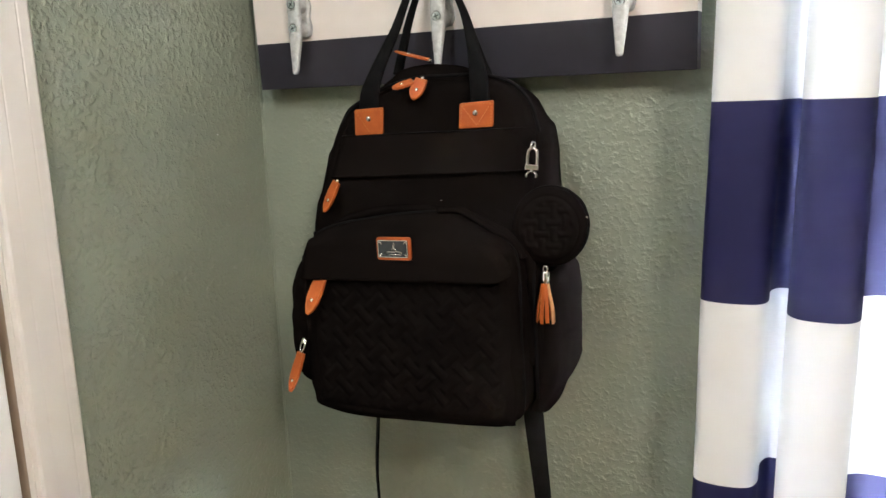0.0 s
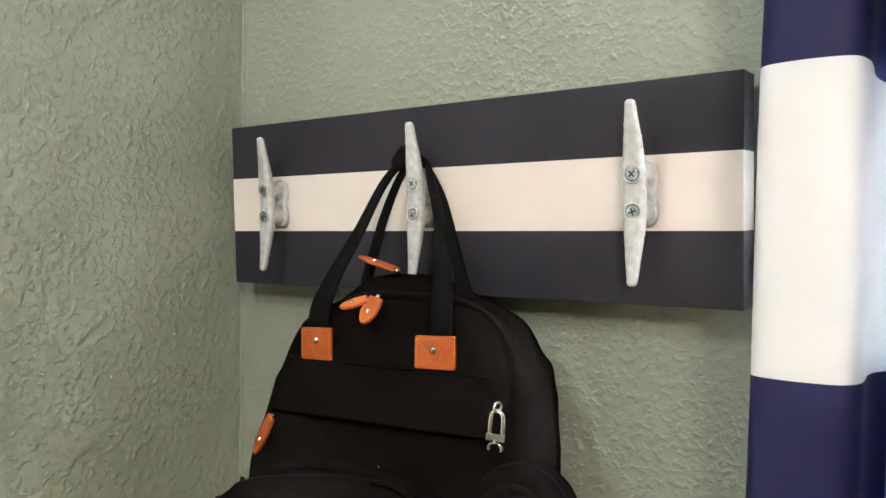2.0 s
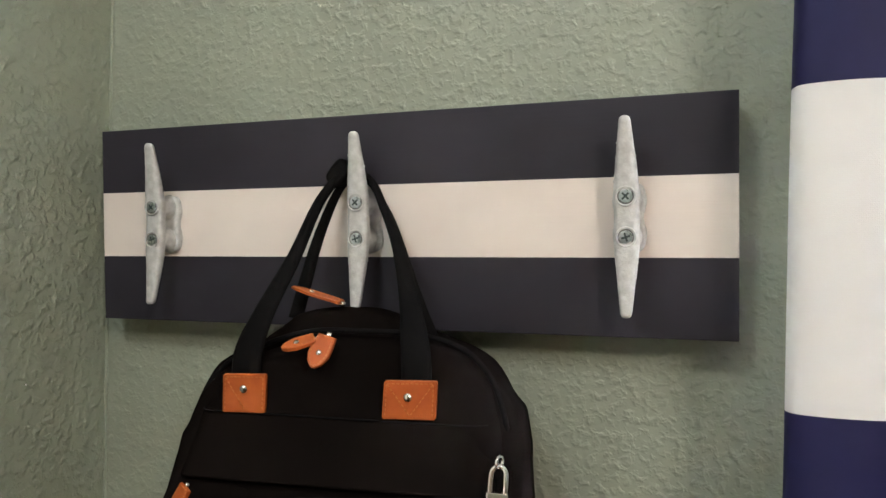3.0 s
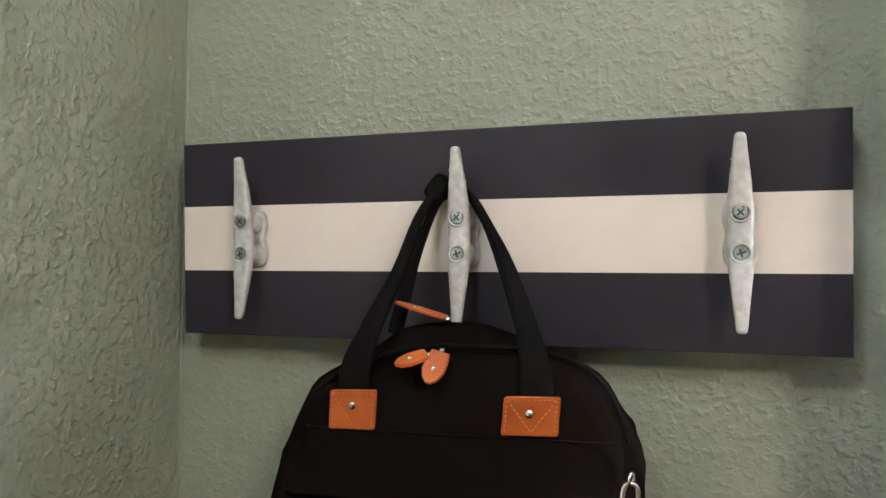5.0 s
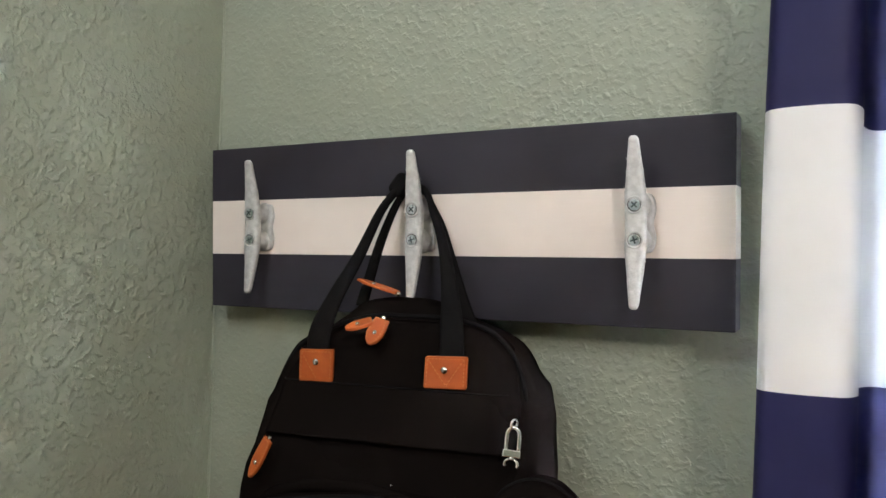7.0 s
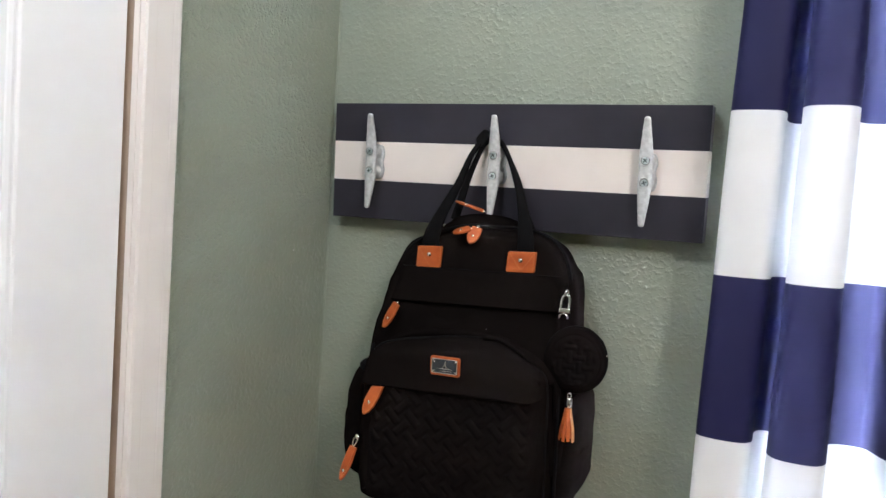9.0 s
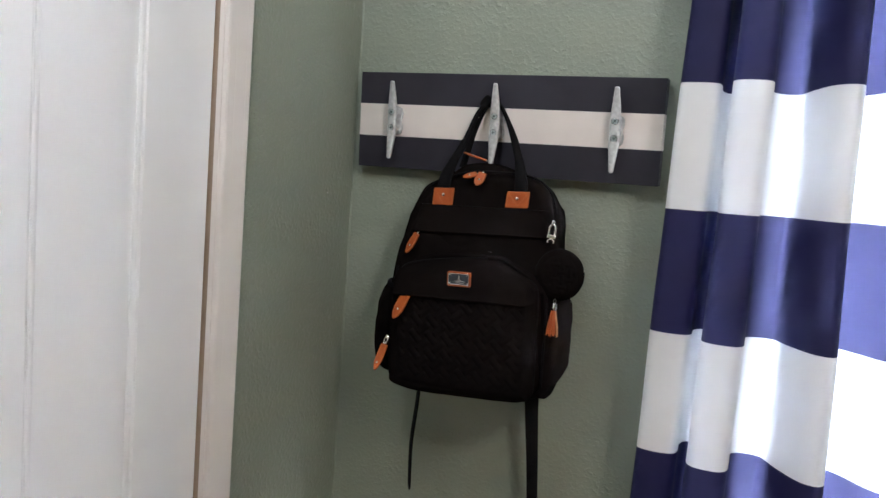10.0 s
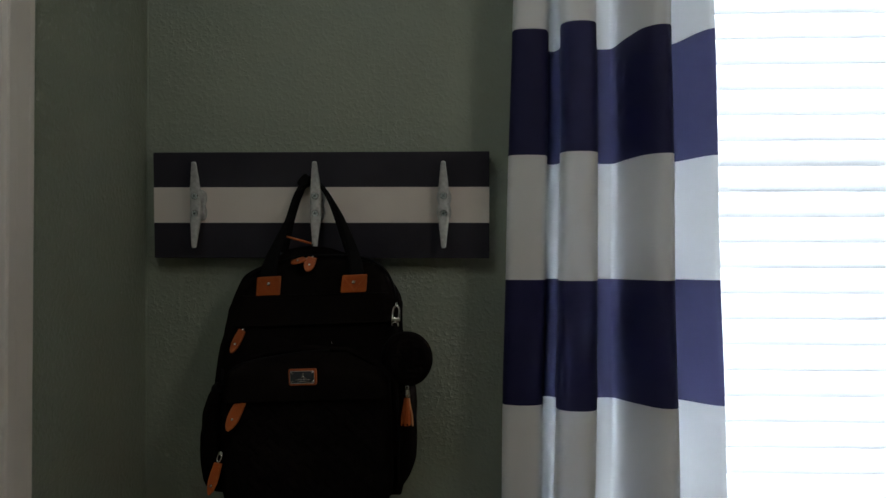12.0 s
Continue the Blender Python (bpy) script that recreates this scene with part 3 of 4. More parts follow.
def cleat():
    """A galvanised dock cleat on end: base plate, two feet, a tapered horn bar, two screws."""
    c = thing("dock_cleat", "galvanised metal dock cleat screwed upright to the hook board", "cleat", group="cleats on the board")
    bm = bmesh.new()
    pillow(bm, [(-0.0115, -0.021), (-0.007, -0.0262), (0.007, -0.0262), (0.0115, -0.021), (0.0128, -0.011), (0.0104, 0.0), (0.0128, 0.011), (0.0115, 0.021), (0.007, 0.0262), (-0.007, 0.0262), (-0.0115, 0.021), (-0.0128, 0.011), (-0.0104, 0.0), (-0.0128, -0.011)], 0.0, -0.0055, 0.0025, n=40)
    part("base_plate", bm, GALV, c, smooth=True)
    for z in (-0.0150, 0.0155):
        bm = bmesh.new()
        n, rows = 20, []
        for y, r in ((-0.003, 0.0125), (-0.006, 0.0112), (-0.010, 0.0096), (-0.015, 0.0090), (-0.020, 0.0090), (-0.024, 0.0100)):
            rows.append([bm.verts.new((r * 0.86 * math.cos(2 * math.pi * i / n), y, z + r * math.sin(2 * math.pi * i / n))) for i in range(n)])
        for A, B in zip(rows, rows[1:]):
            for i in range(n):
                bm.faces.new((A[i], A[(i + 1) % n], B[(i + 1) % n], B[i]))
        part("foot", bm, GALV, c, smooth=True)
    bm = bmesh.new()
    rows, n = [], 20
    rnd = random.Random(4)
    for i in range(33):
        u = math.sin(math.pi / 2 * (i / 32 * 2 - 1))
        a = abs(u)
        z = 0.0742 * u
        hw = 0.0094 - 0.0054 * max(0, (a - 0.30) / 0.70) ** 1.05
        th = 0.0066 - 0.0030 * max(0, (a - 0.25) / 0.75)
        cy = -0.0200 - 0.0095 * a ** 1.6
        if a > 0.965:
            f = 1 - 0.5 * ((a - 0.965) / 0.035) ** 2
            hw, th = hw * f, th * f
        row = []
        for j in range(n):
            t = 2 * math.pi * j / n
            cx, sy = math.cos(t), math.sin(t)
            k = 0.6
            row.append(bm.verts.new((hw * (1 - 0.45 * max(0.0, sy)) * math.copysign(abs(cx) ** k, cx) + rnd.uniform(-1, 1) * 0.00012, cy + th * math.copysign(abs(sy) ** k, sy) + rnd.uniform(-1, 1) * 0.00012, z)))
        rows.append(row)
    for A, B in zip(rows, rows[1:]):
        for j in range(n):
            bm.faces.new((A[j], A[(j + 1) % n], B[(j + 1) % n], B[j]))
    bm.faces.new(rows[0])
    bm.faces.new(rows[-1][::-1])
    for k in range(16):
        z = rnd.uniform(-0.06, 0.06)
        w = 0.0094 - 0.0050 * max(0, (abs(z) / 0.0742 - 0.30) / 0.70)
        side = rnd.choice((-1, 1, 1))
        dome(bm, (side * w * 0.96, -0.0205 - 0.0095 * abs(z / 0.0742) ** 1.6 + rnd.uniform(-0.003, 0.002), z), (side, -0.5, 0), rnd.uniform(0.0006, 0.0012), rnd.uniform(0.0004, 0.0008), 8)
    part("horn", bm, GALV, c, smooth=True)
    for z, turn in ((-0.0148, 0.3), (0.0155, 0.75)):
        bm = bmesh.new()
        tube(bm, [(0.0070 * math.cos(i * math.pi / 12), -0.0272, z + 0.0070 * math.sin(i * math.pi / 12)) for i in range(24)], 0.0010, 6, True)
        part("screw_hole_rim", bm, GALV, c, smooth=True)
        # no real recess: a disc whose dark colour stands for the hole's shade
        bm = bmesh.new()
        cyl(bm, (0, -0.0240, z), (0, -0.0274, z), 0.0068, 0.0068, 20)
        part("screw_hole_shade", bm, HOLE_SHADE, c, "dark disc coloured as the shade of a countersunk screw hole")
        bm = bmesh.new()
        cyl(bm, (0, -0.0250, z), (0, -0.0284, z), 0.0056, 0.0048, 20)
        head = part("screw_head", bm, ZINC, c, "zinc cross-head screw")
        # cross laid on the head, its dark colour standing for the slot's shade
        bm = bmesh.new()
        for q in (0, math.pi / 2):
            d = Vector((math.cos(turn + q), 0, math.sin(turn + q)))
            e = Vector((-d.z, 0, d.x))
            o = Vector((0, -0.0286, z))
            vs = [bm.verts.new(o + a * d * 0.0033 + b * e * 0.0007) for a, b in ((-1, -1), (1, -1), (1, 1), (-1, 1))]
            bm.faces.new(vs)
            o2 = [bm.verts.new(v.co + Vector((0, 0.0006, 0))) for v in vs]
            for i in range(4):
                bm.faces.new((vs[i], vs[(i + 1) % 4], o2[(i + 1) % 4], o2[i]))
        part("cross_slot", bm, SLOT_SHADE, head)
    return c


first = cleat()
spots = [BOARD @ pose(x - 0.012, -0.0002, 0.0005, 0, r, 0) for x, r in ((0.0945, 0.4), (0.304, 0.0), (0.5245, -0.3))]
first.matrix_world = spots[0]
for sp in spots[1:]:
    copy_thing(first, sp)

# ---- backpack ----
bag = thing("backpack", "black nylon backpack with tan leather tabs hanging from a cleat", "backpack", (0.31, -0.09, 1.005))
OFF = Matrix.Translation((-0.31, 0.09, -1.005))


def bpart(name, bm, mat, label="", smooth=True, parent=None):
    bmesh.ops.transform(bm, matrix=OFF, verts=bm.verts)
    return part(name, bm, mat, parent or bag, label, smooth)


def lerp(a, b, t):
    t = max(0.0, min(1.0, t))
    return a + (b - a) * t


def panel_y(u, v):
    """Depth of the upper front panel's face."""
    return lerp(-0.156, -0.1205, (v - 1.15) / 0.25) - 0.04 * (u - 0.242) - 0.0012 * noise.noise(Vector((u * 14, v * 40, 3.3)))


def back_y(u, v):
    return lerp(-0.012, -0.052, (v - 1.02) / 0.38)


bm = bmesh.new()
pillow(bm, [(0.182, 1.036), (0.162, 1.066), (0.154, 1.14), (0.156, 1.22), (0.164, 1.30), (0.1735, 1.351), (0.1925, 1.387), (0.228, 1.408), (0.260, 1.430), (0.295, 1.4355), (0.340, 1.429), (0.390, 1.414),
            (0.430, 1.396), (0.4545, 1.366), (0.4615, 1.345), (0.462, 1.31), (0.467, 1.22), (0.470, 1.13), (0.461, 1.076), (0.436, 1.034), (0.38, 1.022), (0.30, 1.019), (0.22, 1.022)],
       back_y, lambda u, v: lerp(-0.150, -0.095, (v - 1.25) / 0.17), 0.020, wrinkle=0.0030, seed=1)
for v in bm.verts:
    if v.co.x > 0.31:
        v.co.x = 0.31 + (v.co.x - 0.31) * (1 - 0.085 * max(0.0, min(1.0, (v.co.y + 0.115) / 0.06)))
bpart("main_compartment", bm, NYLON)
bm = bmesh.new()
pillow(bm, [(0.180, 1.10), (0.178, 1.20), (0.182, 1.30), (0.191, 1.345), (0.212, 1.380), (0.247, 1.402), (0.285, 1.413), (0.329, 1.415), (0.375, 1.414), (0.410, 1.406), (0.431, 1.387), (0.443, 1.357), (0.449, 1.31), (0.456, 1.20), (0.458, 1.10), (0.32, 1.07)],
       -0.085, panel_y, 0.016, 0.0, wrinkle=0.0022, seed=4)
bpart("front_panel", bm, NYLON)
# folded storm flap over the middle pocket, following the panel round its sides
def flap_point(f, g):
    """f across from 0 to 1, g from the yoke seam (0) down to the hem (1), then the turned-in lip (to 1.3)."""
    z = lerp(lerp(1.3535, 1.3600, f), lerp(1.3030, 1.3145, f), min(g, 1.0))
    x0, x1 = lerp(0.1935, 0.1815, g), lerp(0.4405, 0.4485, g)
    u = x0 + (x1 - x0) * f
    d = min(u - x0, x1 - u)
    rim = 0.016
    turn = rim * (1 - math.sqrt(max(0.0, 1 - (1 - d / rim) ** 2))) if d < rim else 0.0
    lift = 0.0012 + 0.0062 * min(g, 1.0) ** 1.6 + 0.0012 * noise.noise(Vector((u * 17, z * 25, 8.1)))
    if g > 1.0:
        lift -= (g - 1.0) * 0.03
        z += (g - 1.0) * 0.006
    return Vector((u, panel_y(u, z) + turn - lift, z))


bm = bmesh.new()
GRID = [0.0, 0.06, 0.15, 0.3, 0.45, 0.6, 0.75, 0.88, 0.96, 1.0, 1.06, 1.15, 1.3]
rows = [[bm.verts.new(flap_point(0.5 - 0.5 * math.cos(math.pi * i / 60), g)) for i in range(61)] for g in GRID]
for A, B in zip(rows, rows[1:]):
    for i in range(60):
        bm.faces.new((A[i], A[i + 1], B[i + 1], B[i]))
bpart("storm_flap", bm, NYLON)
bm = bmesh.new()
tube(bm, [flap_point(0.01 + 0.98 * i / 60, 0.0) + Vector((0, -0.0004, 0)) for i in range(61)], 0.0009, 6)
bpart("yoke_seam", bm, WEBBING)
# zip piping over the top
bm = bmesh.new()
arch = [(0.160, -0.118, 1.25), (0.167, -0.112, 1.30), (0.180, -0.108, 1.348), (0.205, -0.107, 1.386), (0.247, -0.107, 1.407), (0.29, -0.108, 1.4185), (0.335, -0.109, 1.420), (0.378, -0.109, 1.419), (0.413, -0.109, 1.410), (0.435, -0.110, 1.390), (0.447, -0.112, 1.358), (0.453, -0.116, 1.31), (0.459, -0.12, 1.25)]
tube(bm, spline(arch, 80), 0.0022, 8)
bpart("top_zip", bm, WEBBING)


# front pocket
POCKET = [(0.212, 1.034), (0.194, 1.056), (0.190, 1.12), (0.192, 1.18), (0.1945, 1.224), (0.206, 1.2455), (0.232, 1.2555), (0.262, 1.261), (0.294, 1.266), (0.324, 1.269), (0.350, 1.2705), (0.374, 1.2705), (0.389, 1.2640), (0.410, 1.2535), (0.434, 1.2415), (0.4455, 1.218), (0.4475, 1.14), (0.450, 1.072), (0.443, 1.046), (0.41, 1.036), (0.31, 1.031)]


def pocket_y(u, v):
    return lerp(lerp(-0.222, -0.206, (u - 0.2) / 0.24), -0.182, ((v - 1.236) / 0.045) ** 2 if v > 1.236 else 0)


bm = bmesh.new()
pillow(bm, POCKET, -0.10, pocket_y, 0.017, 0.004, wrinkle=0.0024, seed=11, n=140)
bpart("front_pocket", bm, NYLON)
bm = bmesh.new()
seam = [(x, pocket_y(x, z) + 0.024, z) for x, z in POCKET]
tube(bm, [p + Vector((0, 0, 0.0)) for p in spline(seam, 120, True)], 0.0022, 8, True)
bpart("pocket_piping", bm, WEBBING)
# padded gusset roll above the pocket
bm = bmesh.new()
roll = [(0.194, -0.140, 1.205), (0.197, -0.150, 1.236), (0.214, -0.154, 1.2515), (0.240, -0.154, 1.2610), (0.268, -0.154, 1.2670), (0.316, -0.155, 1.2705), (0.360, -0.157, 1.2665), (0.400, -0.160, 1.2575), (0.428, -0.163, 1.2440), (0.450, -0.160, 1.220), (0.456, -0.155, 1.15)]
tube(bm, spline(roll, 70), 0.0062, 10)
bpart("pocket_gusset", bm, NYLON)
# creased folds where the pocket's top slumps at its shoulder
for k in range(2):
    d = 0.0075 * (k + 1)
    bm = bmesh.new()
    fold = [(0.352, -0.186 + d, 1.2735), (0.377, -0.188 + d, 1.2740), (0.394, -0.186 + d, 1.2660), (0.416, -0.188 + d, 1.2545), (0.438, -0.186 + d, 1.2410), (0.4475, -0.182 + d, 1.2230)]
    tube(bm, [p + 0.0012 * noise.noise_vector(p * 30) for p in spline(fold, 40)], 0.0034, 8)
    bpart("pocket_fold", bm, NYLON)
# upper flap of the front pocket, lapping over the quilted face
ARCH = [(0.1965, 1.222), (0.206, 1.2425), (0.232, 1.2525), (0.262, 1.258), (0.294, 1.263), (0.324, 1.266), (0.350, 1.2675), (0.374, 1.2675), (0.387, 1.2610), (0.408, 1.2500), (0.432, 1.2385), (0.442, 1.224), (0.445, 1.214)]


def arch_z(u):
    for (a, za), (b, zb) in zip(ARCH, ARCH[1:]):
        if u <= b:
            return lerp(za, zb, (u - a) / (b - a))
    return ARCH[-1][1]


def rounding(d, r=0.015):
    return r * (1 - math.sqrt(max(0.0, 1 - (1 - max(d, 0.0) / r) ** 2))) if d < r else 0.0


def pocket_flap_point(f, g):
    """f across from 0 to 1, g from the pocket's rim (0) down to the hem (1), then the turned-in lip (to 1.3)."""
    u = 0.1980 + 0.2470 * f
    hem = lerp(1.1975, 1.2045, f) + 0.006 * max(0.0, (f - 0.93) / 0.07) ** 2
    z = lerp(arch_z(u) - 0.0005, hem, min(g, 1.0))
    edge = min(u - 0.1960, 0.4465 - u)
    turn = max(rounding(edge), rounding(arch_z(u) + 0.001 - z))
    fold = noise.noise(Vector((u * 15, z * 38, 5.7)))
    lift = 0.0016 + 0.0075 * min(g, 1.0) ** 1.5 + 0.0018 * fold * min(1.0, g * 4)
    if g > 1.0:
        lift -= (g - 1.0) * 0.034
        z += (g - 1.0) * 0.006
    return Vector((u, pocket_y(u, z) + turn - lift - 0.003, z))


bm = bmesh.new()
GRID2 = [0.0, 0.03, 0.07, 0.12, 0.18, 0.26, 0.36, 0.48, 0.60, 0.72, 0.84, 0.94, 1.0, 1.06, 1.15, 1.3]
rows = [[bm.verts.new(pocket_flap_point(0.5 - 0.5 * math.cos(math.pi * i / 70), g)) for i in range(71)] for g in GRID2]
for A, B in zip(rows, rows[1:]):
    for i in range(70):
        bm.faces.new((A[i], A[i + 1], B[i + 1], B[i]))
bpart("pocket_flap", bm, NYLON)


def weave(u, v, c=0.0205):
    """Height of puffed bars that cross like a plain weave set on the diagonal."""
    a, b = (u + v) * 0.7071 / c, (v - u) * 0.7071 / c
    i, j = math.floor(a), math.floor(b)
    best = 0.0
    for di, dj in ((0, 0), (1, 0), (-1, 0), (0, 1), (0, -1)):
        l, w = a - (i + di) - 0.5, b - (j + dj) - 0.5
        if (i + di + j + dj) % 2:
            l, w = w, l
        fl, fw = (0.66 - abs(l)) / 0.12, (0.27 - abs(w)) / 0.16
        if fl > 0 and fw > 0:
            best = max(best, min(1.0, fl) ** 0.6 * min(1.0, fw) ** 0.7)
    return best


bm = bmesh.new()
NU, NV = 210, 140
rows = []
for j in range(NV):
    v = lerp(1.043, 1.206, j / (NV - 1))
    x0, x1 = lerp(0.2075, 0.2095, (v - 1.06) / 0.14), lerp(0.4455, 0.4425, (v - 1.06) / 0.14)
    row = []
    for i in range(NU):
        u = lerp(x0, x1, i / (NU - 1))
        e = min(1, 16 * min(i / (NU - 1), 1.5 - 1.5 * i / (NU - 1), j / (NV - 1) * 0.7))
        cu, cv = (u - 0.322) / 0.12, (v - 1.13) / 0.09
        puff = 0.0045 * max(0, 1 - 0.5 * cu * cu - 0.4 * cv * cv)
        row.append(bm.verts.new((u, pocket_y(u, v) - 0.0015 - puff + 0.006 * (1 - e) ** 2 + rounding(x1 + 0.004 - u, 0.014) - 0.0013 * weave(u, v) * e, v)))
    rows.append(row)
for A, B in zip(rows, rows[1:]):
    for i in range(NU - 1):
        bm.faces.new((A[i], A[i + 1], B[i + 1], B[i]))
bpart("quilted_panel", bm, QUILT, "black quilted nylon face with a diagonal woven pattern")


# side pockets
def side_map(sign, x0):
    return lambda u, v, w: Vector((x0 + sign * -w, u, v))


bm = bmesh.new()
pillow(bm, [(-0.180, 1.055), (-0.190, 1.12), (-0.180, 1.205), (-0.11, 1.215), (-0.05, 1.212), (-0.035, 1.12), (-0.04, 1.055), (-0.11, 1.034)], 0.0, lambda u, v: -0.0175 - 0.012 * max(0.0, 1 - ((v - 1.120) / 0.085) ** 2), 0.010, 0.002, m=side_map(-1, 0.178), wrinkle=0.002, seed=21)
bpart("side_pocket", bm, NYLON)
bm = bmesh.new()
tube(bm, spline([(0.182, -0.180, 1.203), (0.1675, -0.174, 1.2085), (0.1640, -0.150, 1.2115), (0.1640, -0.100, 1.2120), (0.166, -0.052, 1.210)], 30), 0.0045, 8)
bpart("pocket_hem", bm, WEBBING)
bm = bmesh.new()
pillow(bm, [(-0.150, 1.048), (-0.156, 1.12), (-0.150, 1.195), (-0.11, 1.203), (-0.05, 1.200), (-0.035, 1.12), (-0.042, 1.042), (-0.10, 1.030)], 0.0, lambda u, v: -0.0205 if v > 1.082 else lerp(-0.0205, 0.006, ((1.082 - v) / 0.05) ** 1.3), 0.014, 0.003, m=side_map(1, 0.458), wrinkle=0.002, seed=24)
bpart("side_pocket", bm, NYLON)
# vertical gusset zips beside the front pocket
for x, y, z0, z1 in ((0.457, -0.165, 1.06, 1.25), (0.464, -0.132, 1.06, 1.21), (0.180, -0.170, 1.08, 1.24)):
    bm = bmesh.new()
    tube(bm, spline([(x, y + 0.01, z0), (x + 0.001, y, (z0 + z1) / 2), (x - 0.004, y + 0.008, z1)], 14), 0.0022, 8)
    bpart("side_zip", bm, WEBBING)

# carrying handles
X = (1, 0, 0)
bm = bmesh.new()
ribbon(bm, [(0.241, -0.1265, 1.372), (0.2415, -0.126, 1.400), (0.2505, -0.118, 1.432), (0.2650, -0.098, 1.476), (0.2720, -0.073, 1.520), (0.281, -0.057, 1.543), (0.294, -0.0515, 1.551), (0.312, -0.053, 1.542), (0.331, -0.070, 1.519), (0.352, -0.088, 1.487), (0.371, -0.110, 1.446), (0.385, -0.130, 1.404), (0.386, -0.1325, 1.372)],
       [X, X, (1, 0.1, -0.1), (0.9, 0.3, -0.2), (0.8, 0.5, 0), (0.5, 1, 0), (0, 1, 0), (-0.2, 1, 0), (0.3, 1, 0), (0.7, 0.7, 0), (0.95, 0.3, 0), X, X],
       [0.026, 0.0255, 0.0175, 0.0115, 0.0088, 0.008, 0.009, 0.009, 0.0095, 0.0105, 0.0150, 0.0225, 0.022], 0.0056, 64)
bpart("front_handle", bm, WEBBING)
bm = bmesh.new()
ribbon(bm, [(0.253, -0.074, 1.425), (0.2565, -0.070, 1.445), (0.2660, -0.062, 1.490), (0.277, -0.054, 1.526), (0.285, -0.0485, 1.541), (0.297, -0.0475, 1.546), (0.311, -0.0485, 1.538), (0.328, -0.052, 1.512), (0.343, -0.057, 1.478), (0.360, -0.064, 1.436), (0.372, -0.072, 1.412)],
       [X, X, (1, 0.3, 0), (0.6, 0.8, 0), (0.2, 1, 0), (0, 1, 0), (-0.2, 1, 0), (0.5, 0.8, 0), (0.9, 0.4, 0), X, X],
       [0.014, 0.013, 0.0095, 0.008, 0.0085, 0.008, 0.0085, 0.009, 0.010, 0.014, 0.018], 0.0042, 56)
bpart("rear_handle", bm, WEBBING)
bm = bmesh.new()
pillow(bm, [(-0.011, -0.007), (-0.0125, 0.0), (-0.010, 0.0075), (0.0, 0.009), (0.010, 0.0075), (0.012, 0.0), (0.010, -0.008), (0.0, -0.009)], 0.006, -0.006, 0.004, m=lambda u, v, w: pose(0.2835, -0.0545, 1.5490, 0, -50, 0) @ Vector((u, w, v)), n=32)
bpart("handle_wrap", bm, WEBBING)

# hanging straps under the bag
bm = bmesh.new()
ribbon(bm, [(0.190, -0.050, 1.03), (0.188, -0.055, 0.96), (0.183, -0.058, 0.88), (0.184, -0.056, 0.80), (0.1845, -0.055, 0.782)], [(-0.78, 1, 0)] * 5, [0.022, 0.022, 0.022, 0.021, 0.008], 0.0022, 30)
bpart("strap_tail", bm, WEBBING)
bm = bmesh.new()
ribbon(bm, [(0.420, -0.070, 1.03), (0.424, -0.066, 0.97), (0.431, -0.060, 0.88), (0.437, -0.056, 0.78), (0.440, -0.052, 0.62)], [(1, 0.25, 0)] * 5, [0.026, 0.024, 0.021, 0.020, 0.020], 0.0025, 30)
bpart("strap_tail", bm, WEBBING)
bm = bmesh.new()
pillow(bm, [(0.408, 1.016), (0.406, 1.034), (0.430, 1.036), (0.432, 1.020), (0.421, 1.012)], -0.060, -0.073, 0.004, n=30)
bpart("strap_anchor", bm, WEBBING)
bm = bmesh.new()
pillow(bm, [(0.212, 0.998), (0.208, 1.012), (0.240, 1.012), (0.238, 1.000), (0.225, 0.994)], -0.05, -0.075, 0.004, n=30)
bpart("strap_anchor", bm, WEBBING)


# leather patches with stitching and rivets
def dash(bm, a, b, y, w=0.00042):
    """One thread stitch lying on a face at depth y."""
    a, b = Vector((a[0], y, a[1])), Vector((b[0], y, b[1]))
    d = (b - a).normalized()
    e = Vector((-d.z, 0, d.x)) * w
    o = Vector((0, -0.0005, 0))
    m_ = (a + b) / 2 + o
    A = [bm.verts.new(p) for p in (a - e, a + e, b + e, b - e)]
    top = [bm.verts.new(p) for p in (m_ - e - d * (b - a).length * 0.3, m_ + e - d * (b - a).length * 0.3, m_ + e + d * (b - a).length * 0.3, m_ - e + d * (b - a).length * 0.3)]
    for i in range(4):
        bm.faces.new((A[i], A[(i + 1) % 4], top[(i + 1) % 4], top[i]))
    bm.faces.new(top)


def stitches(bm, pts, y, step=0.0037):
    for p, q in zip(pts, pts[1:]):
        L = math.hypot(q[0] - p[0], q[1] - p[1])
        k = max(1, round(L / step))
        for i in range(k):
            f0, f1 = (i + 0.14) / k, (i + 0.80) / k
            dash(bm, (p[0] + (q[0] - p[0]) * f0, p[1] + (q[1] - p[1]) * f0), (p[0] + (q[0] - p[0]) * f1, p[1] + (q[1] - p[1]) * f1), y)


